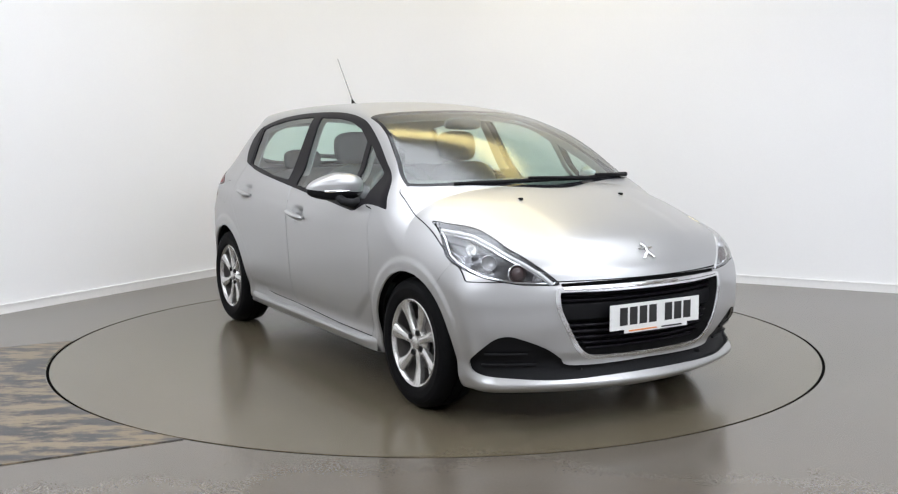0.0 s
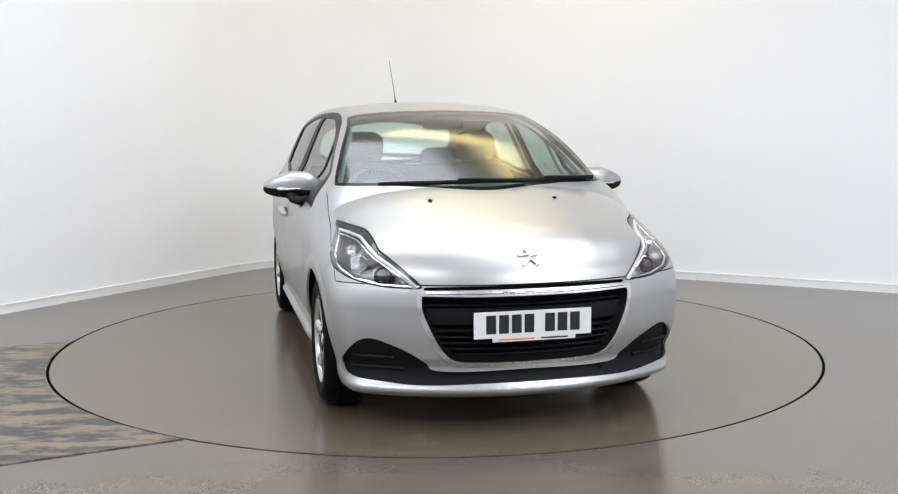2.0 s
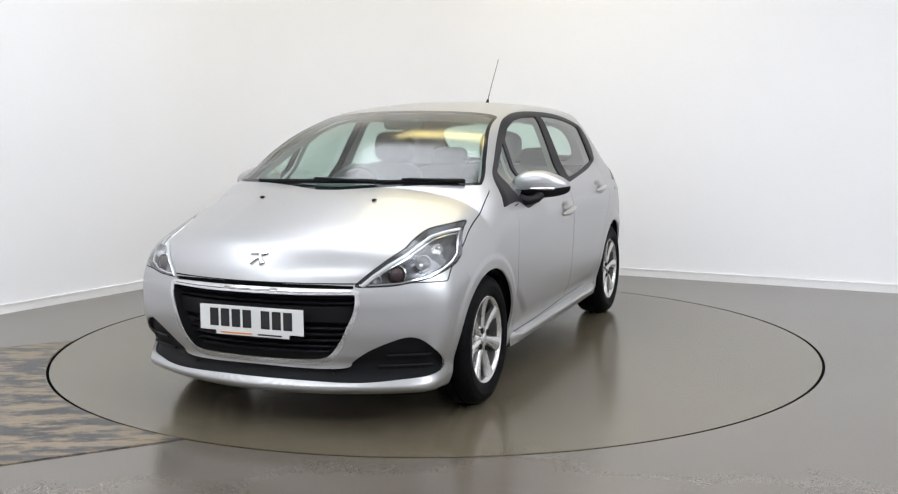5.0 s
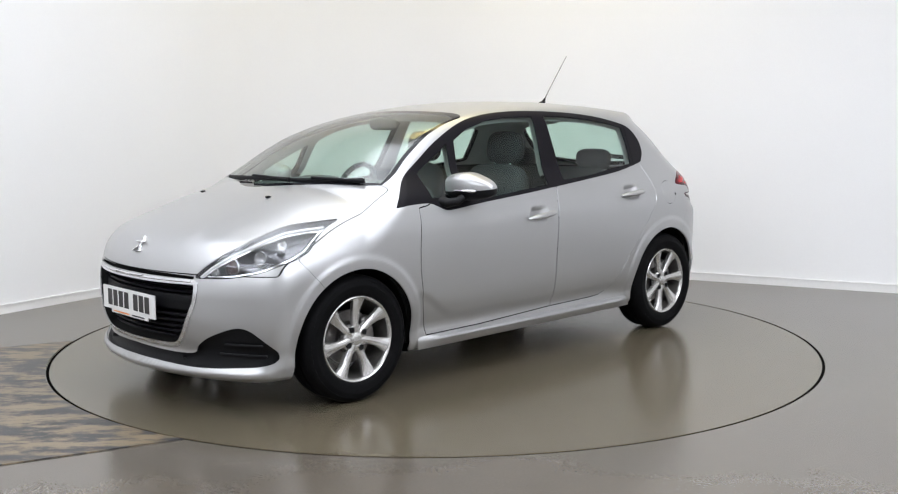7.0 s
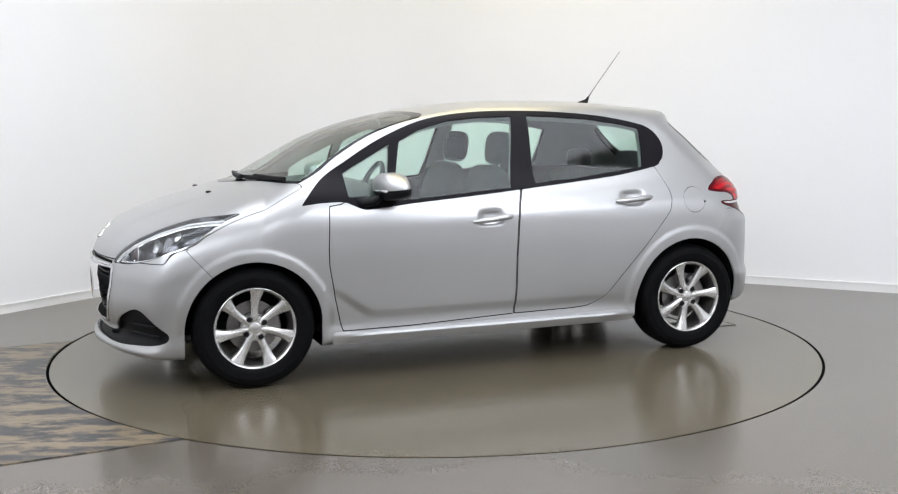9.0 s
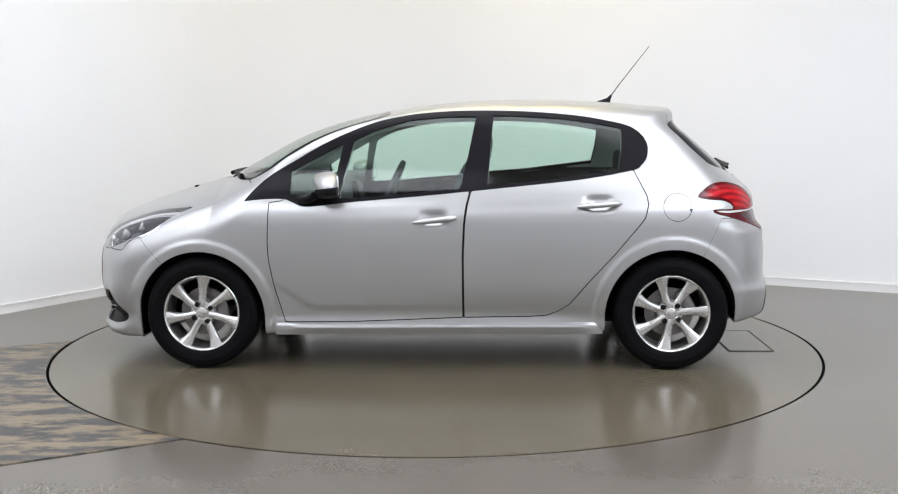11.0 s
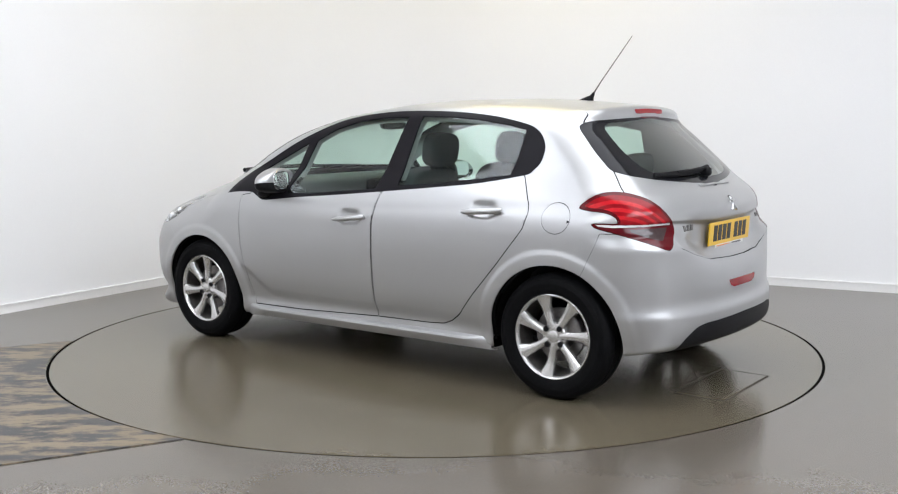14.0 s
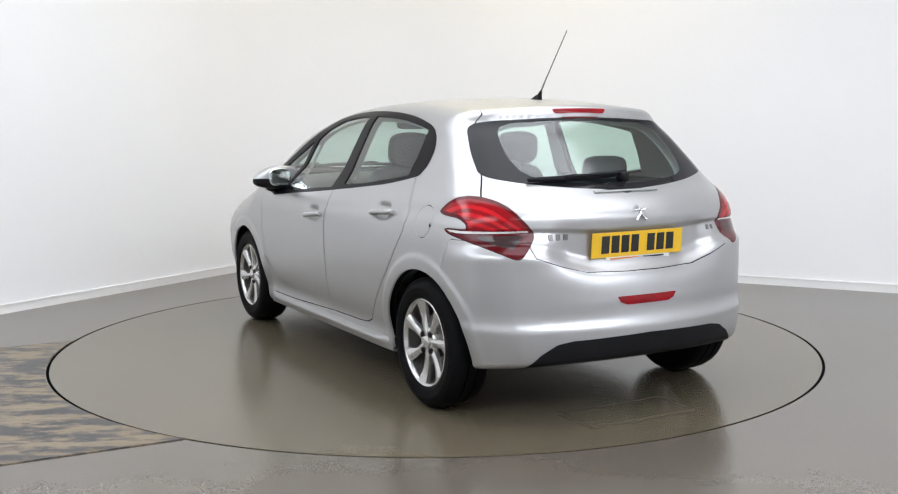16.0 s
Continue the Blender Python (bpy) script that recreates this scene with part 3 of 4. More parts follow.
# lamps
HEADLAMP = outline([(0.575, 0.884), (0.72, 0.876), (0.90, 0.860), (1.05, 0.822), (1.14, 0.790), (1.24, 0.757), (1.36, 0.705), (1.455, 0.652), (1.452, 0.636), (1.36, 0.636), (1.22, 0.641), (1.03, 0.667), (0.90, 0.696), (0.80, 0.722), (0.735, 0.748), (0.708, 0.782), (0.675, 0.822), (0.63, 0.855)], n=5)
skin.cut(FRONT_CORNER, HEADLAMP, "headlamp", gap=0.004)
TAIL_LAMP = outline([(-0.600, 0.935), (-0.655, 0.975), (-0.735, 1.003), (-0.85, 1.010), (-0.99, 0.990), (-1.10, 0.950), (-1.20, 0.880), (-1.225, 0.840), (-1.215, 0.800), (-1.165, 0.742), (-1.06, 0.762), (-0.93, 0.792), (-0.78, 0.823), (-0.685, 0.842),
                      (-0.655, 0.858), (-0.675, 0.868), (-0.80, 0.868), (-0.812, 0.880), (-0.79, 0.898), (-0.74, 0.913), (-0.65, 0.920)], n=5)
skin.cut(REAR_CORNER, TAIL_LAMP, "tail_lamp", gap=0.003)
skin.split(skin.distance(REAR_CORNER, TAIL_LAMP) + 0.017, "tail_core", ("tail_lamp",))
skin.cut(REAR_CORNER, outline([(-0.5, 0.860), (-0.68, 0.861), (-0.95, 0.862), (-1.3, 0.866), (-1.3, 0.6), (-0.5, 0.6)], sharp=True), "tail_low", ("tail_lamp", "tail_core"))
skin.cut(REAR_CORNER, outline([(-0.672, 0.861), (-0.80, 0.8605), (-1.0, 0.861), (-1.19, 0.863), (-1.19, 0.854), (-1.0, 0.851), (-0.80, 0.848), (-0.69, 0.851)], sharp=True), "tail_strip", ("tail_low", "tail_lamp", "tail_core"))
skin.cut(REAR_CORNER, outline([(-0.86, 0.838), (-1.165, 0.842), (-1.12, 0.782), (-1.02, 0.797)], sharp=True), "tail_clear", ("tail_low",))
for k in range(3):
    lo, hi = 0.0 + 0.034 * k, 0.016 + 0.034 * k
    skin.cut(REAR_CORNER, outline([(-0.66, 0.945 - lo), (-0.80, 0.972 - lo), (-0.95, 0.955 - lo), (-1.06, 0.915 - lo), (-1.16, 0.865 - lo), (-1.16, 0.850 - lo), (-1.06, 0.900 - lo), (-0.95, 0.938 - lo), (-0.80, 0.956 - lo), (-0.68, 0.932 - lo)], n=3), "tail_claw", ("tail_core",))
# bonnet, bumpers, tailgate, doors
BONNET = outline([(1.19, -0.3), (1.19, 0.0), (1.165, 0.25), (1.115, 0.45), (1.03, 0.66), (1.00, 0.735), (1.10, 0.752), (1.36, 0.772), (1.5, 0.79), (1.7, 0.80), (2.3, 0.80), (2.3, -0.3)], n=4)
d = np.maximum(skin.distance(TOP, BONNET), 0.650 - skin.p[:, 2])
skin.split(d, "joint")
d = np.maximum(skin.distance(TOP, BONNET), 0.650 - skin.p[:, 2])
skin.split(d + 0.005, "bonnet", ("joint",))
skin.tag[skin.tag == "joint"] = "gone"
FRONT_BUMPER = outline([(1.575, 0.728), (1.590, 0.712), (1.478, 0.585), (1.38, 0.50), (1.2, 0.05), (2.4, 0.05), (2.4, 0.652), (1.9, 0.652)], sharp=True)
skin.cut(SIDE, FRONT_BUMPER, "front_bumper", gap=0.003)
skin.split(np.maximum(skin.p[:, 2] - 0.652, 1.5 - skin.p[:, 0]), "front_bumper")
skin.cut(FRONT, outline([(-0.3, 0.651), (0.0, 0.651), (0.3, 0.649), (0.452, 0.644), (0.455, 0.630), (0.3, 0.632), (0.0, 0.634), (-0.3, 0.632)], sharp=True), "bonnet_gap", ("front_bumper",))
GRILLE = outline([(-0.3, 0.604), (0.0, 0.605), (0.25, 0.604), (0.44, 0.606), (0.462, 0.598), (0.462, 0.55), (0.444, 0.495), (0.398, 0.400), (0.350, 0.342), (0.300, 0.322), (0.2, 0.318), (0.0, 0.318), (-0.3, 0.320)], n=4)
skin.cut(FRONT, GRILLE, "grille_frame", ("front_bumper",), grow=0.019)
skin.cut(FRONT, GRILLE, "grille", ("grille_frame",))
MOUTH = outline([(-0.3, 0.282), (0.0, 0.283), (0.38, 0.278), (0.44, 0.312), (0.51, 0.360), (0.59, 0.397), (0.665, 0.420), (0.722, 0.402), (0.765, 0.345), (0.772, 0.29), (0.750, 0.246), (0.62, 0.230), (0.46, 0.221), (0.2, 0.228), (0.0, 0.230), (-0.3, 0.229)], n=4)
skin.cut(FRONT, MOUTH, "lower_intake", ("front_bumper",))
TAILGATE = outline([(-0.3, 0.667), (0.087, 0.664), (0.30, 0.671), (0.44, 0.706), (0.552, 0.745), (0.56, 0.80), (0.70, 0.93), (0.69, 1.01), (0.655, 1.07), (0.632, 1.12), (0.612, 1.20), (0.58, 1.288), (0.545, 1.330), (0.505, 1.372), (0.48, 1.50), (-0.3, 1.5)], sharp=True)
d = np.maximum(skin.distance(REAR, TAILGATE), skin.p[:, 0] + 1.20)
skin.split(d, "joint")
d = np.maximum(skin.distance(REAR, TAILGATE), skin.p[:, 0] + 1.20)
skin.split(d + 0.005, "tailgate", ("joint",))
skin.tag[skin.tag == "joint"] = "gone"
skin.cut(REAR, outline([(-0.3, 1.397), (0.0, 1.397), (0.150, 1.394), (0.160, 1.388), (0.146, 1.372), (0.0, 1.372), (-0.3, 1.372)], sharp=True), "brake_lamp", ("tailgate", "body"))
# Strip of the glass coloured red: the brake lamp's reflection, painted in.
skin.cut(REAR, outline([(-0.3, 1.358), (0.12, 1.357), (0.10, 1.348), (0.0, 1.345), (-0.3, 1.345)], sharp=True), "brake_reflection", ("tailgate", "backlight_edge"))
REAR_BUMPER = outline([(-0.70, 0.822), (-0.58, 0.60), (-0.50, 0.45), (-0.2, 0.05), (-2.6, 0.05), (-2.6, 0.80)], sharp=True)
skin.cut(REAR_CORNER, REAR_BUMPER, "rear_bumper", gap=0.003)
skin.split(np.maximum(skin.p[:, 2] - 0.80, skin.p[:, 0] + 1.62), "rear_bumper")
skin.cut(REAR, outline([(-0.3, 0.388), (0.0, 0.389), (0.40, 0.380), (0.47, 0.368), (0.54, 0.325), (0.60, 0.262), (0.5, 0.2), (-0.3, 0.2)], sharp=True), "diffuser", ("rear_bumper",))
skin.cut(REAR, outline([(-0.3, 0.558), (0.0, 0.559), (0.168, 0.559), (0.150, 0.532), (0.115, 0.520), (0.0, 0.520), (-0.3, 0.520)], sharp=True), "reflector", ("rear_bumper",))
skin.cut(SIDE, outline([(0.815, 0.925), (0.884, 0.915), (0.888, 0.855), (0.895, 0.70), (0.892, 0.605), (0.864, 0.447), (0.829, 0.30), (0.815, 0.255), (0.428, 0.259), (-0.156, 0.282), (-0.155, 0.464), (-0.154, 0.62), (-0.162, 0.80), (-0.175, 0.892), (-0.195, 0.97), (0.3, 1.05), (0.7, 1.0)], sharp=True), "front_door", gap=0.006)
skin.cut(SIDE, outline([(-0.156, 0.282), (-0.155, 0.464), (-0.154, 0.62), (-0.162, 0.80), (-0.175, 0.892), (-0.195, 0.97), (-0.5, 1.08), (-1.03, 1.11), (-1.072, 1.068), (-1.106, 0.998), (-1.133, 0.940), (-1.140, 0.897), (-1.121, 0.824), (-1.092, 0.786), (-0.962, 0.629), (-0.816, 0.468), (-0.726, 0.358), (-0.666, 0.316), (-0.605, 0.294), (-0.513, 0.288)], sharp=True), "rear_door", gap=0.006)
a = np.linspace(0, 2 * math.pi, 48, endpoint=False)
skin.cut(SIDE, np.stack([-1.290 + 0.077 * np.cos(a), 0.881 + 0.075 * np.sin(a)], -1), "fuel_flap", gap=0.0035)
skin.split(skin.p[:, 2] - under_line(skin.p[:, 0]) - 0.010, "underbody")

car = tagged(new("hatchback_car"), "silver five-door hatchback car on the turntable", "car")


def panel(name, names, mat, parent, label="", side=0, offset=0.0, lip=0.012):
    p, f, n = skin.take(names, side, offset, lip)
    return raw(name, p, f, mat, parent, label, n)


panel("body_shell", ("body",), PAINT, car, "silver painted body shell with roof and wings")
panel("underbody", ("underbody",), PLASTIC, car, "black underside", lip=0)
# Near-black strips stand in for shade in the joints, whose edges would look lit.
panel("shut_line", "gone", LINER, car, "dark strips standing in for shade in the panel joints", offset=-0.004, lip=0)
bonnet = panel("bonnet", "bonnet", PAINT, car, "silver painted bonnet")
front_bumper = panel("front_bumper", "front_bumper", PAINT, car, "silver painted front bumper")
rear_bumper = panel("rear_bumper", "rear_bumper", PAINT, car, "silver painted rear bumper")
tailgate = panel("tailgate", "tailgate", PAINT, car, "silver painted tailgate")
panel("diffuser", "diffuser", PLASTIC, rear_bumper, "black plastic lower valance", offset=0.004, lip=0.02)
panel("grille_surround", "grille_frame", SATIN, front_bumper, "bright silver grille surround", offset=0.004, lip=0.006)
panel("bonnet_gap_panel", "bonnet_gap", LINER, front_bumper, "black gap under the bonnet", offset=-0.03, lip=-0.03)
panel("grille_back", "grille", LINER, front_bumper, "black grille backing", offset=-0.085, lip=-0.085)
intake = panel("lower_intake", "lower_intake", PLASTIC, front_bumper, "black plastic lower intake with lamp recesses", offset=-0.025, lip=-0.025)
windscreen = panel("windscreen", "windscreen", GLASS, car, "green tinted windscreen", offset=0.001, lip=0.004)
panel("border", "screen_edge", FRIT, windscreen, "black glass border", offset=0.001, lip=0.006)
backlight = panel("rear_window", "backlight", GLASS, tailgate, "tinted rear window", offset=0.001, lip=0.004)
panel("border", "backlight_edge", FRIT, backlight, "black glass border", offset=0.001, lip=0.006)
for s in (1, -1):
    fd = panel("front_door", "front_door", PAINT, car, "silver painted front door", s)
    rd = panel("rear_door", "rear_door", PAINT, car, "silver painted rear door", s)
    panel("window_surround", "surround", TRIM, car, "black window frames and pillars", s, offset=-0.001)
    panel("corner_panel", "corner_panel", TRIM, car, "black corner panel behind the rear window", s, offset=0.002)
    panel("quarter_glass", "quarter_glass", SIDE_GLASS, car, "small tinted quarter window", s, offset=-0.006, lip=0.003)
    panel("door_glass", "front_glass", SIDE_GLASS, fd, "tinted front door window", s, offset=-0.006, lip=0.003)
    panel("door_glass", "rear_glass", SIDE_GLASS, rd, "tinted rear door window", s, offset=-0.006, lip=0.003)
    panel("fuel_flap", "fuel_flap", PAINT, car, "round silver fuel flap" if s > 0 else "plain silver panel", s)
    lens = panel("headlamp", "headlamp", LENS, car, "clear headlamp with chrome reflectors", s, lip=0.003)
    panel("housing", "headlamp", LAMP_DARK, lens, "dark grey lamp housing", s, offset=-0.055, lip=-0.05)
    lamp = panel("tail_lamp", "tail_lamp", DARK_RED, car, "glossy red tail lamp with three brighter bars", s, offset=0.002, lip=0.02)
    panel("upper_lens", "tail_core", RED, lamp, "red upper lens", s, offset=0.002, lip=0)
    panel("light_bar", "tail_claw", CLAW, lamp, "bright red curved light bars", s, offset=0.0025, lip=0.003)
    panel("lower_lens", "tail_low", DARK_RED, lamp, "dark red lower lens, on the brake lamp a painted reflection", s, offset=0.002, lip=0.02)
    panel("light_strip", "tail_strip", PLATE_WHITE, lamp, "thin white strip", s, offset=0.0035, lip=0.005)
    panel("reversing_lens", "tail_clear", SMOKE, lamp, "smoked clear reversing lens", s, offset=0.0025, lip=0.02)
brake = panel("brake_lamp", "brake_lamp", RED, tailgate, "red high brake lamp on the spoiler", offset=0.003, lip=0.01)
# Not a lens: the painted reflection below the brake lamp.
panel("lower_lens", "brake_reflection", DARK_RED, brake, "dark red lower lens, on the brake lamp a painted reflection", offset=0.002, lip=0.01)
panel("reflector", "reflector", RED, rear_bumper, "red rear reflector", offset=0.003, lip=0.01)


def inner_skin():
    """Inside faces of the body: dark below the windows, pale above."""
    solid = ~np.isin(skin.tag, ("arch", "windscreen", "backlight", "quarter_glass", "front_glass", "rear_glass", "underbody", "headlamp", "grille"))
    high = skin.p[skin.t][:, :, 2].mean(1) > 1.05
    for name, m, mat, label in (("inner_lining", solid & ~high, LINER, "dark door and body lining"), ("headliner", solid & high, HEADLINER, "pale grey headliner and pillar trim")):
        keep = skin.tag.copy()
        skin.tag = np.where(m, "chosen", "other").astype("U24")
        p, f, n = skin.take("chosen", 0, -0.045, 0)
        skin.tag = keep
        raw(name, p, [g[::-1] for g in f], mat, car, label, -n)


inner_skin()

# ---- points on the skin, for things fixed to it ----
def on_skin(fixed, axis, start, way):
    """First point of the skin going from start along an axis; fixed holds the other two coordinates."""
    s = np.linspace(0, 1.2, 1200)
    p = np.zeros((1200, 3))
    p[:, [i for i in range(3) if i != axis]] = fixed
    p[:, axis] = start + way * s
    k = int(np.argmax(body_field(*p.T) < 0))
    q = p[k]
    return Vector(q), Vector(body_normal(q[None])[0])


def front_at(y, z):
    return on_skin((y, z), 0, 2.2, -1)


def rear_at(y, z):
    return on_skin((y, z), 0, -2.1, 1)


def side_at(x, z, s):
    p, n = on_skin((x, z), 1, 1.0, -1)
    return Vector((p.x, s * p.y, p.z)), Vector((n.x, s * n.y, n.z))


def lamp_at(w, z, s, depth):
    """A point behind the headlamp's lens: w runs round the front corner."""
    y = np.linspace(1.0, 0.2, 1600)
    f = body_field(w + y, y, np.full(1600, z))
    k = int(np.argmax(f < 0))
    q = np.array([w + y[k], y[k], z])
    n = body_normal(q[None])[0]
    q = q - n * depth
    return Vector((q[0], s * q[1], q[2])), Vector((n[0], s * n[1], n[2]))


def facing(p, d):
    """A pose at p whose z axis points along d."""
    return Matrix.Translation(p) @ Vector(d).to_track_quat("Z", "Y").to_matrix().to_4x4()


# ---- wheels ----
def build_wheel():
    bm = bmesh.new()
    lathe(bm, [(0.203, -0.086), (0.222, -0.099), (0.255, -0.103), (0.285, -0.096), (0.300, -0.082), (0.3065, -0.062), (0.308, -0.040), (0.308, -0.029), (0.301, -0.027), (0.301, -0.021), (0.308, -0.019),
               (0.308, 0.019), (0.301, 0.021), (0.301, 0.027), (0.308, 0.029), (0.308, 0.040), (0.3065, 0.062), (0.300, 0.082), (0.285, 0.096), (0.281, 0.0975), (0.280, 0.0965), (0.262, 0.1025), (0.258, 0.1035), (0.254, 0.1025), (0.230, 0.101), (0.216, 0.097), (0.207, 0.088)], 96)
    bmesh.ops.recalc_face_normals(bm, faces=bm.faces)
    rim_bm = bmesh.new()
    lathe(rim_bm, [(0.2075, 0.087), (0.2085, 0.091), (0.2045, 0.094), (0.1985, 0.091), (0.194, 0.082), (0.1925, 0.074)], 96)
    wheel = smooth(part("wheel", rim_bm, ALLOY, None, "silver seven-spoke alloy wheel"), 40)
    smooth(part("tyre", bm, RUBBER, wheel, "black rubber tyre"), 30)
    b = bmesh.new()
    lathe(b, [(0.1925, 0.074), (0.188, 0.050), (0.183, 0.010), (0.186, -0.070), (0.204, -0.086)], 96)
    smooth(part("barrel", b, BARREL, wheel, "dull grey wheel barrel"), 40)
    # spokes with a slight twist, wider at the rim
    rows = [(0.020, 0.018, 0.000, 0.073), (0.045, 0.0195, 0.000, 0.077), (0.075, 0.0185, -0.002, 0.077), (0.110, 0.0190, -0.002, 0.077), (0.145, 0.0235, 0.000, 0.081), (0.172, 0.0300, 0.004, 0.086), (0.197, 0.0390, 0.008, 0.091)]
    for k in range(7):
        b = bmesh.new()
        a = math.pi / 2 + 2 * math.pi * k / 7 + 0.05
        c, s = math.cos(a), math.sin(a)
        ring = []
        for r, w, sh, y in rows:
            sec = [(-w, y - 0.030), (-w * 1.02, y - 0.008), (-w * 0.55, y - 0.001), (0.15 * w, y), (w * 0.75, y - 0.004), (w * 1.02, y - 0.012), (w, y - 0.030)]
            ring.append([b.verts.new((r * c - (o + sh) * s, yy, r * s + (o + sh) * c)) for o, yy in sec])
        for p, q in zip(ring[:-1], ring[1:]):
            for i in range(6):
                b.faces.new((p[i], p[i + 1], q[i + 1], q[i]))
            b.faces.new((p[6], p[0], q[0], q[6]))
        bmesh.ops.recalc_face_normals(b, faces=b.faces)
        smooth(part("spoke", b, ALLOY, wheel), 50)
    b = bmesh.new()
    lathe(b, [(0.0, 0.083), (0.022, 0.083), (0.029, 0.080), (0.0305, 0.074), (0.033, 0.0745), (0.062, 0.071), (0.070, 0.062), (0.072, 0.040)], 48)
    bmesh.ops.recalc_face_normals(b, faces=b.faces)
    smooth(part("hub_cap", b, ALLOY, wheel, "silver hub with round cap"), 40)
    for k in range(4):
        a = math.pi / 4 + k * math.pi / 2 + 0.25
        b = bmesh.new()
        m = pose(0.053 * math.cos(a), 0.0745, 0.053 * math.sin(a), 90)
        cyl(b, 0.0140, 0.0135, 0.012, m, 20)
        cyl(b, 0.007, 0.0065, 0.010, m, 6)
        part("wheel_bolt", b, LINER, wheel, "dark wheel bolt")
    b = bmesh.new()
    lathe(b, [(0.0, 0.030), (0.075, 0.030), (0.078, 0.012), (0.132, 0.012), (0.132, -0.005), (0.0, -0.005)], 48)
    bmesh.ops.recalc_face_normals(b, faces=b.faces)
    smooth(part("brake_disc", b, STEEL, wheel, "grey steel brake disc"), 30)
    b = bmesh.new()
    rounded(b, (0.07, 0.06, 0.13), pose(-0.10, 0.015, 0.03, 0, 12, 0), 0.5)
    smooth(part("brake_caliper", b, STEEL, wheel, "brake caliper"), 40)
    return wheel


wheel = build_wheel()
wheel.parent = car
TRACK = 0.728
spots = [(WHEEL_X, TRACK, 0), (-WHEEL_X, TRACK, 20), (WHEEL_X, -TRACK, 35), (-WHEEL_X, -TRACK, 11)]
for i, (wx, wy, spin) in enumerate(spots):
    m = pose(wx, wy, WHEEL_R, 0, 0, 0 if wy > 0 else 180) @ pose(0, 0, 0, 0, spin, 0)
    if i:
        copy_thing(wheel, m)
    else:
        wheel.matrix_basis = m
    b = bmesh.new()
    sg = 1 if wy > 0 else -1
    r = 0.362
    seg = 40
    rows = [[b.verts.new((wx + rr * math.cos(a), sg * yy, WHEEL_Z - 0.005 + rr * math.sin(a))) for a in (math.radians(-4 + 188 * k / seg) for k in range(seg + 1))] for rr, yy in ((0.01, 0.50), (r, 0.50), (r, 0.762))]
    for p, q in zip(rows[:-1], rows[1:]):
        for k in range(seg):
            b.faces.new((p[k], p[k + 1], q[k + 1], q[k]))
    part("wheel_arch_liner", b, LINER, car, "black wheel arch liner")

# ---- front: grille bars, plate, badge, lamps ----
def fascia_bar(z, h, depth, ymax, inset, mat, name, parent, label=""):
    """A bar that follows the bend of the front."""
    b = bmesh.new()
    rows = []
    n = 28
    for k in range(n + 1):
        y = -ymax + 2 * ymax * k / n
        x = float(nose_line(z)) - 0.40 * y**2 - 0.06 * y**4 - inset
        rows.append([b.verts.new(v) for v in ((x, y, z - h / 2), (x + 0.004, y, z), (x, y, z + h / 2), (x - depth, y, z + h / 2), (x - depth, y, z - h / 2))])
    for p, q in zip(rows[:-1], rows[1:]):
        for i in range(5):
            j = (i + 1) % 5
            b.faces.new((p[i], q[i], q[j], p[j]))
    b.faces.new(rows[0])
    b.faces.new(rows[-1][::-1])
    bmesh.ops.recalc_face_normals(b, faces=b.faces)
    return smooth(part(name, b, mat, parent, label), 25)


for z, ym in ((0.588, 0.448), (0.563, 0.452), (0.452, 0.405), (0.425, 0.392), (0.398, 0.378), (0.371, 0.355), (0.346, 0.325)):
    fascia_bar(z, 0.011, 0.03, ym, 0.046, TRIM, "grille_bar", front_bumper)
fascia_bar(0.515, 0.068, 0.02, 0.438, 0.040, PLASTIC, "grille_panel", front_bumper, "charcoal centre panel of the grille")
fascia_bar(0.619, 0.020, 0.012, 0.445, -0.003, SATIN, "grille_top_bar", front_bumper, "satin silver bar above the grille")
fascia_bar(0.626, 0.010, 0.010, 0.135, -0.010, CHROME, "bonnet_trim", front_bumper, "small chrome strip under the bonnet")


def number_plate(name, m, mat, label, parent):
    """Plate in its own plane: x to the right, y up. The characters are plain bars."""
    b = bmesh.new()
    box(b, (0.522, 0.113, 0.006), m, 0.002)
    plate = part(name, b, mat, parent, label)
    b = bmesh.new()
    box(b, (0.37, 0.020, 0.005), m @ pose(0.005, -0.064, -0.0004), 0.001)
    part("dealer_strip", b, PLATE_WHITE, plate, "white strip below the plate")
    for x, w, mt in ((-0.075, 0.16, ORANGE_PRINT), (0.095, 0.12, BLACK_PRINT)):
        b = bmesh.new()
        box(b, (w, 0.006, 0.002), m @ pose(x, -0.064, 0.003))
        part("print_bar", b, mt, plate)
    for k, x in enumerate((-0.183, -0.127, -0.071, -0.015, 0.077, 0.133, 0.189)):
        b = bmesh.new()
        box(b, (0.043, 0.079, 0.002), m @ pose(x - 0.003, 0.002, 0.0035))
        part("character_bar", b, BLACK_PRINT, plate)
    return plate


UP_FRONT = Matrix(((0, 0, 1, 0), (1, 0, 0, 0), (0, 1, 0, 0), (0, 0, 0, 1)))
UP_REAR = Matrix(((0, 0, -1, 0), (-1, 0, 0, 0), (0, 1, 0, 0), (0, 0, 0, 1)))
number_plate("number_plate", Matrix.Translation((2.020, 0, 0.486)) @ UP_FRONT, PLATE_WHITE, "white front number plate", front_bumper)
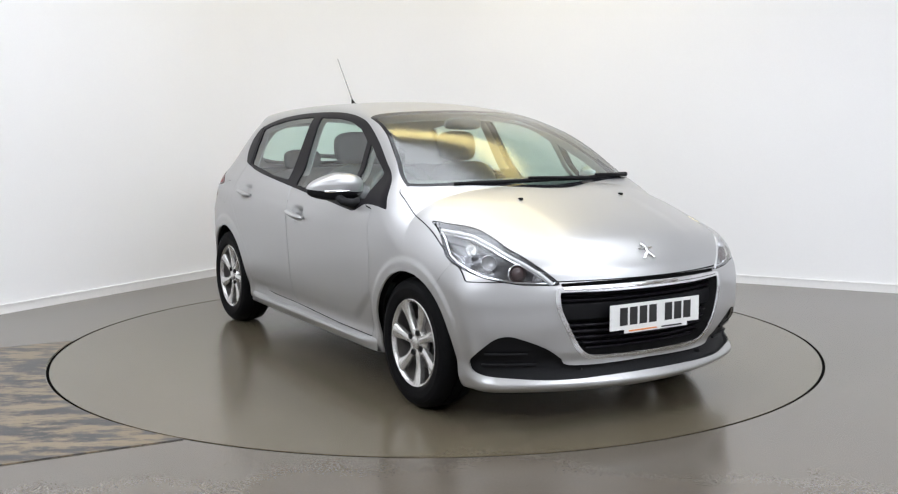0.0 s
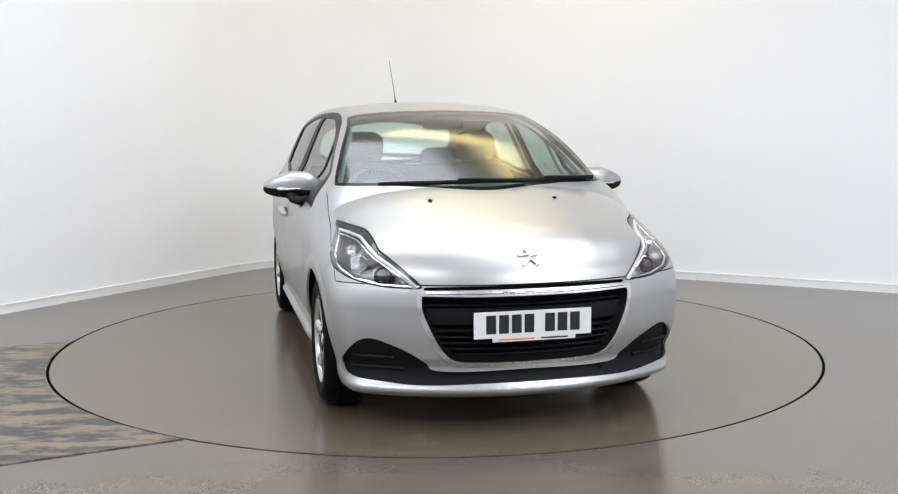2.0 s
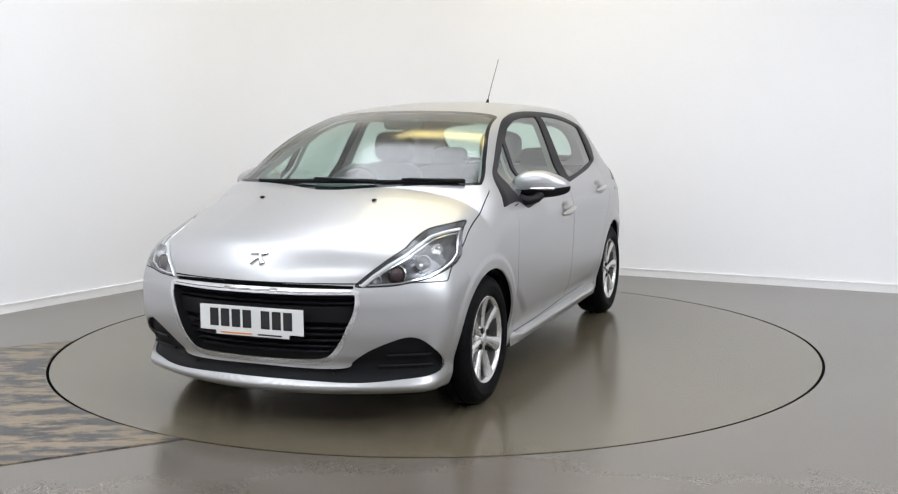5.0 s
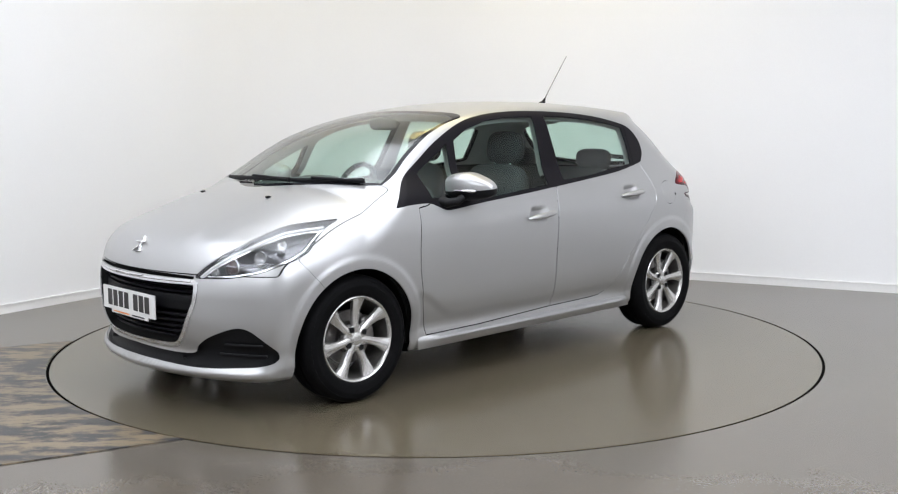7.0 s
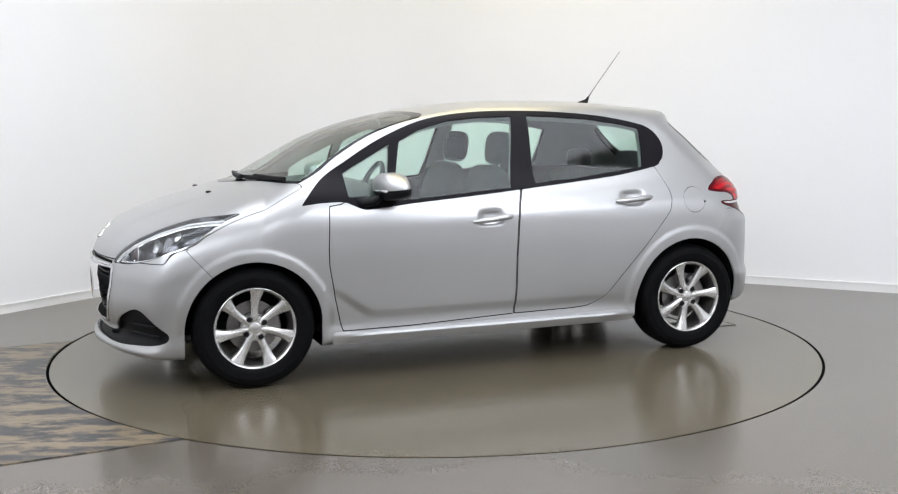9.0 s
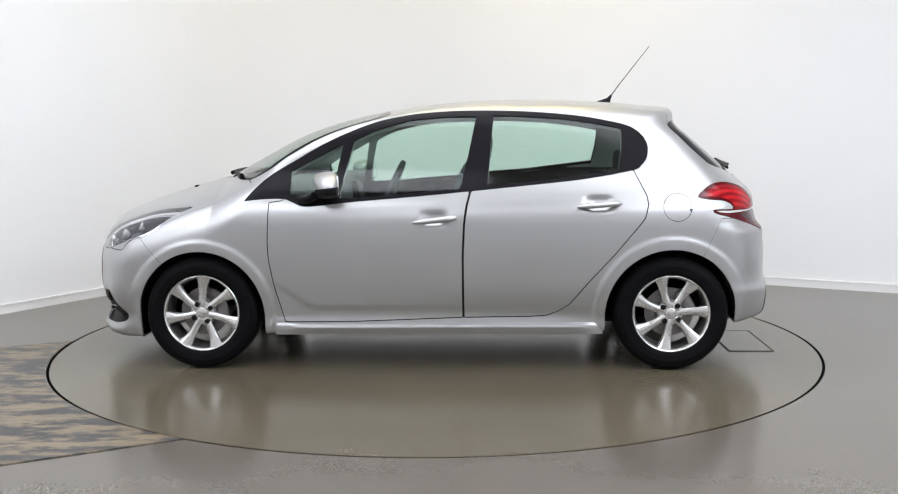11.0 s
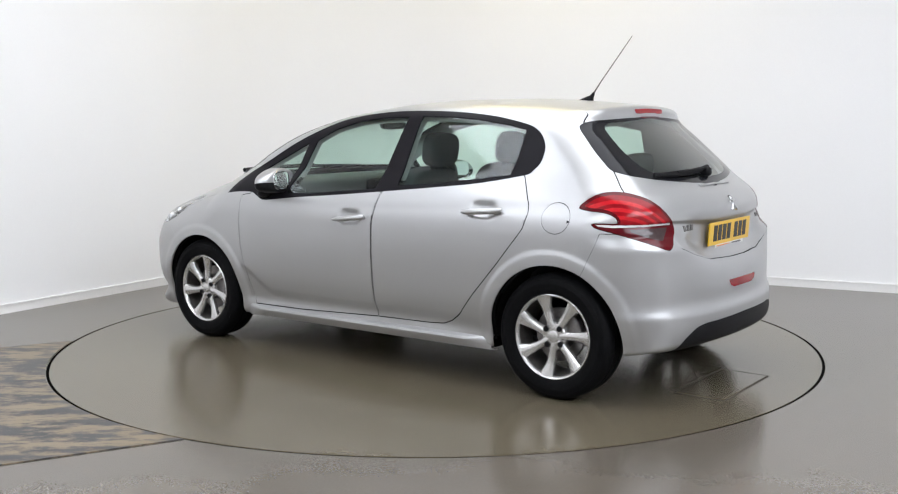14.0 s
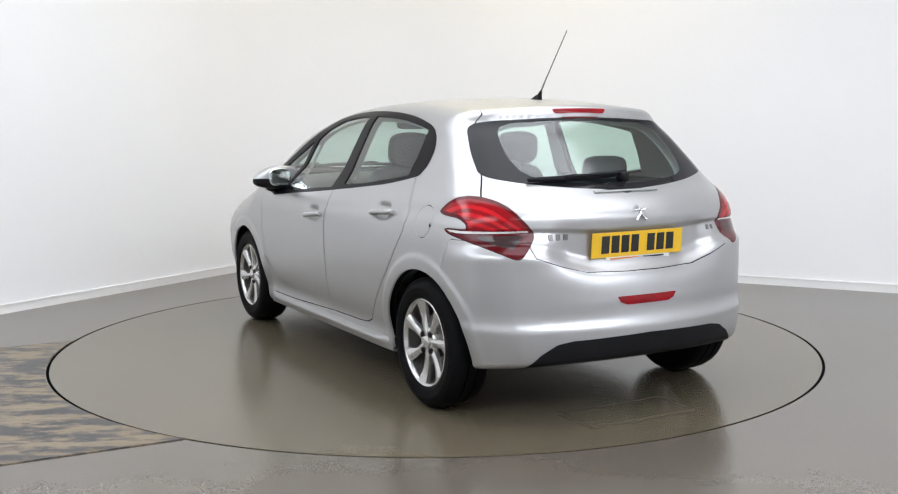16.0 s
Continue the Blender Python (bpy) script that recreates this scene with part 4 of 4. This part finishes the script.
number_plate("number_plate", pose(-1.813, 0, 0.783, 0, -4, 0) @ UP_REAR, PLATE_YELLOW, "yellow rear number plate", tailgate)


def badge(at, n, size, parent):
    """A small upright chrome emblem, plain strokes only."""
    b = bmesh.new()
    side = Vector((0, 1, 0)) if n.x > 0 else Vector((0, -1, 0))
    up = n.cross(side).normalized()
    if up.z < 0:
        up = -up
    at = at + n * 0.004
    for pts in (((-0.1, 0.5), (0.12, 0.25), (0.1, -0.05)), ((0.1, -0.05), (0.45, -0.45), (0.28, -0.5)), ((0.1, -0.05), (-0.2, -0.3), (-0.35, -0.48)), ((0.05, 0.2), (-0.5, 0.15)), ((0.1, 0.12), (0.5, 0.2))):
        rod(b, [at + side * (u * size) + up * (v * size) for u, v in pts], size * 0.10, 8, 0.6)
    return smooth(part("badge", b, CHROME, parent, "small chrome emblem"), 50)


p, n = front_at(0, 0.755)
badge(p, n, 0.085, bonnet)
p, n = rear_at(0, 0.922)
badge(p, n, 0.075, tailgate)
for y0, w in ((0.455, 0.028), (0.415, 0.028), (0.375, 0.028), (-0.455, 0.022), (-0.485, 0.022)):
    p, n = rear_at(y0, 0.828)
    b = bmesh.new()
    box(b, (0.004, w, 0.022 if y0 > 0 else 0.014), facing(p + n * 0.002, n) @ pose(0, 0, 0, 0, 90, 0), 0.001)
    part("lettering_bar", b, STEEL, tailgate, "chrome lettering bar")
p, n = rear_at(-0.02, 1.020)
b = bmesh.new()
rod(b, [rear_at(y, 1.018 - 0.01 * abs(y))[0] + Vector((-0.006, 0, 0.0)) for y in np.linspace(-0.18, 0.18, 13)], 0.009, 10, 0.7)
smooth(part("tailgate_trim", b, PAINT, tailgate, "silver handle strip under the rear window"))
for s in (1, -1):
    p, n = on_skin((1.415, 0.307), 2, 1.2, -1)
    b = bmesh.new()
    rounded(b, (0.030, 0.020, 0.012), Matrix.Translation((p.x, s * p.y, p.z + 0.004)), 0.8, 12, 8)
    smooth(part("washer_jet", b, PLASTIC, bonnet, "small black washer jet"))
lenses = [o for o in car.children if o.name.startswith("headlamp")]
for s, lens in zip((1, -1), lenses):
    def unit(name, w, z, r, depth, mat, label, long=0.03):
        q, n = lamp_at(w, z, s, depth)
        d = (Vector((1, 0, 0)) * 0.75 + n * 0.5).normalized()
        b = bmesh.new()
        lathe(b, [(0.0, -long), (r * 0.55, -long * 0.8), (r * 0.9, -long * 0.2), (r, 0.006), (r * 0.93, 0.008), (r * 0.85, -0.002), (r * 0.5, -long * 0.55), (0.0, -long * 0.7)], 32)
        bmesh.ops.transform(b, matrix=facing(q, d) @ pose(0, 0, 0, 90, 0, 0), verts=b.verts)
        bmesh.ops.recalc_face_normals(b, faces=b.faces)
        smooth(part(name, b, mat, lens, label), 50)
        return q, d
    q, d = unit("dipped_reflector", 1.215, 0.692, 0.043, 0.026, CHROME, "round chrome dipped beam ring")
    b = bmesh.new()
    rounded(b, (0.062, 0.062, 0.04), facing(q + d * 0.0, d), 0.95, 20, 12)
    smooth(part("projector_lens", b, SMOKE, lens, "glassy projector lens"))
    unit("main_reflector", 1.03, 0.742, 0.036, 0.028, BOWL, "chrome main beam reflector")
    unit("side_reflector", 0.90, 0.792, 0.026, 0.026, CHROME, "small chrome side lamp", 0.02)
    unit("inner_reflector", 1.335, 0.668, 0.022, 0.02, BOWL, "small inner reflector", 0.02)
    for lift, rad, mat, nm in ((0.018, 0.0075, PLATE_WHITE, "light_tube"), (0.031, 0.004, CHROME, "chrome_strip")):
        b = bmesh.new()
        top = [(0.66, 0.868), (0.78, 0.862), (0.90, 0.850), (1.05, 0.812), (1.14, 0.780), (1.24, 0.747), (1.35, 0.699), (1.43, 0.655)]
        rod(b, [lamp_at(w, z - lift + 0.006, s, 0.014)[0] for w, z in top], rad, 8)
        smooth(part(nm, b, mat, lens, "pale light tube along the lamp's upper edge" if lift < 0.02 else "thin chrome strip"))
    b = bmesh.new()
    rod(b, [lamp_at(w, z, s, 0.02)[0] for w, z in ((1.44, 0.648), (1.34, 0.648), (1.20, 0.653), (1.02, 0.676), (0.90, 0.709), (0.82, 0.731), (0.758, 0.758), (0.730, 0.790), (0.695, 0.828), (0.655, 0.853))], 0.006, 8)
    smooth(part("lower_bezel", b, CHROME, lens, "chrome lower bezel"))
    # fins in the lower corner recesses
    for z in (0.285, 0.335):
        b = bmesh.new()
        rod(b, [front_at(y, z)[0] * 1.0 + Vector((-0.018, 0, 0)) for y in np.linspace(0.52 + (z - 0.275) * 0.9, 0.735, 8)], 0.006, 6)
        if s < 0:
            bmesh.ops.transform(b, matrix=Matrix.Diagonal((1, -1, 1, 1)), verts=b.verts)
            bmesh.ops.reverse_faces(b, faces=b.faces)
        part("intake_fin", b, PLASTIC, intake)

# ---- sills ----
for s in (1, -1):
    b = bmesh.new()
    xs = np.linspace(0.868, -0.905, 42)
    rows = []
    for x in xs:
        end = min(1.0, (0.90 - x) / 0.16, (x + 0.93) / 0.14)
        y0, lift = 0.800 - 0.006 * (1 - end), 0.004 * x
        rows.append([b.verts.new((x, s * yy, zz - lift)) for yy, zz in ((y0 - 0.03, 0.262), (y0 + 0.014 * end, 0.256), (y0 + 0.028 * end, 0.246), (y0 + 0.031 * end, 0.236), (y0 + 0.026 * end, 0.222), (y0 + 0.004, 0.192), (y0 - 0.05, 0.184))])
    for p, q in zip(rows[:-1], rows[1:]):
        for i in range(6):
            b.faces.new((p[i], q[i], q[i + 1], p[i + 1]))
    bmesh.ops.recalc_face_normals(b, faces=b.faces)
    smooth(part("sill", b, PAINT, car, "silver painted sill with a bright upper edge"), 28)

# ---- door handles and mirrors ----
doors = {(nm, s): [o for o in car.children if o.name.startswith(nm)][0 if s > 0 else 1] for nm in ("front_door", "rear_door") for s in (1, -1)}
for s in (1, -1):
    for nm, (x0, z0), (x1, z1) in (("front_door", (0.108, 0.806), (-0.118, 0.831)), ("rear_door", (-0.762, 0.887), (-0.990, 0.905))):
        b = bmesh.new()
        pts, rad = [], []
        for k in range(13):
            u = k / 12
            x, z = x0 + (x1 - x0) * u, z0 + (z1 - z0) * u
            q, n = on_skin((x0 if u < 0.5 else x1, z), 1, 1.0, -1)
            y = q.y + 0.010 + 0.016 * math.sin(math.pi * u) ** 0.6
            pts.append((x, s * y, z))
            rad.append(0.021 * (0.45 + 0.55 * min(1, 4 * u, 14 * (1 - u) + 0.4)))
        rod(b, pts, rad, 12, 0.72)
        h = smooth(part("handle", b, PAINT, doors[(nm, s)], "silver bar door handle"), 50)
        if nm == "front_door":
            q = Vector(pts[-2])
            b = bmesh.new()
            cyl(b, 0.006, 0.006, 0.004, pose(q.x, s * (abs(q.y) + 0.010), q.z, 90), 14)
            part("lock", b, TRIM, h, "small dark key lock")
    mir = None
    b = bmesh.new()
    rounded(b, (0.150, 0.296, 0.142), pose(0, 0, 0), 0.68, 36, 24)
    for v in b.verts:  # slope the face forward and draw in the outer end
        u = v.co.y / 0.12
        v.co.z = v.co.z * (1 - 0.30 * max(0, u)) - 0.012 * max(0, u)
        v.co.x *= 1 - 0.25 * max(0, u) ** 2
        if v.co.x < -0.045:
            v.co.x = -0.045 + (v.co.x + 0.045) * 0.25
    turn = pose(0.558, 0.876, 1.006, 0, 3, 10)
    if s < 0:
        turn = Matrix.Diagonal((1, -1, 1, 1)) @ turn
    low = b.copy()
    bmesh.ops.bisect_plane(b, geom=b.verts[:] + b.edges[:] + b.faces[:], plane_co=(0, 0, -0.014), plane_no=(0.05, -0.05, 1), clear_inner=True)
    bmesh.ops.bisect_plane(low, geom=low.verts[:] + low.edges[:] + low.faces[:], plane_co=(0, 0, -0.014), plane_no=(0.05, -0.05, 1), clear_outer=True)
    for g in (b, low):
        bmesh.ops.transform(g, matrix=turn, verts=g.verts)
        if s < 0:
            bmesh.ops.reverse_faces(g, faces=g.faces)
    mir = smooth(part("door_mirror", b, PAINT, car, "silver door mirror on a black foot"), 60)
    smooth(part("lower_shell", low, PLASTIC, mir, "black lower mirror shell"), 60)
    b = bmesh.new()
    rounded(b, (0.012, 0.150, 0.105), turn @ pose(-0.053, -0.004, 0.0), 0.6, 24, 12)
    smooth(part("mirror_glass", b, MIRROR, mir, "mirror glass"), 40)
    b = bmesh.new()
    rod(b, [turn @ Vector((x, y, -0.016 + 0.006 * y)) for x, y in ((0.066, -0.075), (0.076, -0.01), (0.066, 0.055), (0.036, 0.100), (-0.01, 0.118))], [0.004, 0.008, 0.009, 0.009, 0.006], 8, 1.0)
    smooth(part("indicator", b, CHROME, mir, "thin bright indicator strip"), 50)
    b = bmesh.new()
    rod(b, [(0.700, s * 0.800, 0.935), (0.685, s * 0.835, 0.925), (0.650, s * 0.870, 0.935), (0.625, s * 0.885, 0.955)], [0.045, 0.040, 0.036, 0.030], 14, 0.6)
    smooth(part("foot", b, PLASTIC, mir, "black mirror foot"), 50)

p, n = side_at(-1.358, 0.868, 1)
b = bmesh.new()
cyl(b, 0.010, 0.010, 0.004, facing(p + n * 0.0005, n) @ pose(0, 0, 0, 0, 0, 30), 3)
part("flap_latch", b, BLACK_PRINT, [o for o in car.children if o.name.startswith("fuel_flap")][0], "small dark finger notch")

# ---- wipers, aerial ----
def wiper(pts, at, lift, parent, label, thick=0.008, arm=None):
    b = bmesh.new()
    line = []
    for y, z in pts:
        q, n = at(y, z)
        line.append(q + n * lift)
    rod(b, line, [thick * 0.7] + [thick] * (len(line) - 2) + [thick * 0.7], 8, 1.3)
    w = smooth(part("wiper", b, PLASTIC, parent, label), 50)
    if arm:
        b = bmesh.new()
        line = [at(y, z)[0] + at(y, z)[1] * (lift + 0.012) for y, z in arm]
        rod(b, line, [0.013] + [0.008] * (len(line) - 1), 8)
        smooth(part("wiper_arm", b, PLASTIC, w, "black wiper arm"), 50)
    return w


wiper([(-0.50, 1.030), (-0.30, 1.033), (-0.05, 1.037), (0.10, 1.037)], front_at, 0.007, windscreen, "black front wiper", arm=[(0.22, 1.028), (0.08, 1.034), (-0.12, 1.039)])
wiper([(0.02, 1.036), (0.25, 1.037), (0.45, 1.038), (0.60, 1.037)], front_at, 0.007, windscreen, "black front wiper", arm=[(0.63, 1.030), (0.52, 1.035), (0.34, 1.040)])
wiper([(0.47, 1.062), (0.30, 1.064), (0.14, 1.068), (0.02, 1.074)], rear_at, 0.018, backlight, "black rear wiper", 0.011, arm=[(-0.035, 1.078), (0.06, 1.072), (0.18, 1.067), (0.30, 1.064)])
b = bmesh.new()
rounded(b, (0.06, 0.05, 0.05), Matrix.Translation(rear_at(-0.02, 1.072)[0] + Vector((-0.015, 0, 0.005))), 0.7, 16, 10)
smooth(part("wiper_pivot", b, PLASTIC, backlight, "black wiper pivot cover"))
b = bmesh.new()
rod(b, [(-0.925, 0, 1.437), (-0.96, 0, 1.446), (-1.0, 0, 1.455), (-1.02, 0, 1.462)], [0.008, 0.014, 0.019, 0.012], 14, 0.9)
rod(b, [(-1.005, 0, 1.44), (-1.012, 0, 1.462), (-1.03, 0, 1.49)], [0.021, 0.014, 0.006], 14)
aerial = smooth(part("aerial_base", b, PLASTIC, car, "black roof aerial foot"), 50)
b = bmesh.new()
rod(b, [(-1.028, 0, 1.486), (-1.07, 0, 1.545), (-1.252, 0, 1.778)], [0.0045, 0.0034, 0.0022], 8)
smooth(part("aerial_rod", b, STEEL, aerial, "thin grey aerial rod"), 50)

# ---- cabin ----
def seat(x, y):
    b = bmesh.new()
    rounded(b, (0.50, 0.50, 0.17), pose(x + 0.27, y, 0.50, 0, -8, 0), 0.5)
    st = smooth(part("seat", b, FABRIC, car, "dark grey cloth front seat"), 40)
    b = bmesh.new()
    rounded(b, (0.15, 0.48, 0.58), pose(x - 0.03, y, 0.80, 0, -14, 0), 0.5)
    smooth(part("backrest", b, FABRIC, st), 40)
    b = bmesh.new()
    rounded(b, (0.115, 0.265, 0.195), pose(x - 0.155, y, 1.180, 0, -8, 0), 0.62)
    smooth(part("headrest", b, FABRIC, st), 40)
    for s in (-0.06, 0.06):
        b = bmesh.new()
        rod(b, [(x - 0.115, y + s, 1.02), (x - 0.14, y + s, 1.12)], 0.006, 8)
        part("headrest_post", b, CHROME, st)


for y in (0.36, -0.36):
    seat(-0.10, y)
b = bmesh.new()
rounded(b, (0.50, 1.26, 0.18), pose(-0.78, 0, 0.52), 0.4)
bench = smooth(part("rear_bench", b, FABRIC, car, "dark grey cloth rear bench"), 40)
b = bmesh.new()
rounded(b, (0.16, 1.26, 0.55), pose(-1.06, 0, 0.76, 0, -16, 0), 0.35)
smooth(part("backrest", b, FABRIC, bench), 40)
for y in (0.33, -0.33):
    b = bmesh.new()
    rounded(b, (0.10, 0.26, 0.14), pose(-1.14, y, 1.085), 0.6)
    smooth(part("headrest", b, FABRIC, bench), 40)
b = bmesh.new()
rounded(b, (0.62, 1.36, 0.30), pose(0.83, 0, 0.860, 0, 4, 0), 0.4, 40, 20)
dash = smooth(part("dashboard", b, DASH, car, "charcoal dashboard"), 40)
b = bmesh.new()
rounded(b, (0.18, 0.34, 0.10), pose(0.60, -0.36, 0.975), 0.6)
smooth(part("instrument_hood", b, DASH, dash), 40)
b = bmesh.new()
rounded(b, (0.10, 0.24, 0.15), pose(0.53, 0.0, 0.91, 0, 15, 0), 0.5)
smooth(part("centre_screen", b, TRIM, dash), 40)
b = bmesh.new()
ring = [(0.178 * math.cos(2 * math.pi * k / 40), 0.178 * math.sin(2 * math.pi * k / 40)) for k in range(41)]
wheel_pose = pose(0.33, -0.36, 0.915, 0, 66, 0)
rod(b, [wheel_pose @ Vector((u, v, 0)) for u, v in ring], 0.016, 10)
rounded(b, (0.15, 0.17, 0.05), wheel_pose @ pose(0, 0, -0.01), 0.7, 20, 10)
rod(b, [wheel_pose @ Vector((0, -0.17, 0)), wheel_pose @ Vector((0, 0.17, 0))], 0.016, 8)
smooth(part("steering_wheel", b, DASH, dash, "black steering wheel"), 40)
b = bmesh.new()
rounded(b, (0.03, 0.24, 0.07), pose(0.40, 0, 1.325, 0, 15, 0), 0.5)
smooth(part("rear_view_mirror", b, DASH, windscreen, "rear-view mirror"), 40)
b = bmesh.new()
box(b, (2.5, 1.4, 0.03), pose(-0.1, 0, 0.26))
box(b, (0.5, 1.30, 0.03), pose(-1.40, 0, 0.92))
part("cabin_floor", b, LINER, car, "dark cabin floor and parcel shelf")

# square hatch in the turntable, behind the car's tail
def hatch():
    c = Vector((CAR_X - 1.82, CAR_Y + 0.05))
    b = bmesh.new()
    for dx, dy, w, h in ((0, 0.298, 0.26, 0.003), (0, -0.298, 0.26, 0.003), (0.13, 0, 0.003, 0.59), (-0.13, 0, 0.003, 0.59)):
        box(b, (w, h, 0.003), pose(c.x + dx, c.y + dy, 0.001))
    part("hatch_seam", b, SEAM, turntable, "dark seam of a square hatch")
    b = bmesh.new()
    box(b, (0.245, 0.575, 0.003), pose(c.x, c.y, 0.0008))
    part("hatch_cover", b, DISC, turntable, "grey hatch cover")


hatch()

def motions():
    """The turntable turns and carries the car round."""
    walk(turntable, [(t, pose(0, 0, 0, 0, 0, a)) for t, a in TURN])
    walk(car, [(t, pose(0, 0, 0, 0, 0, a) @ pose(CAR_X, CAR_Y, 0)) for t, a in TURN])


motions()
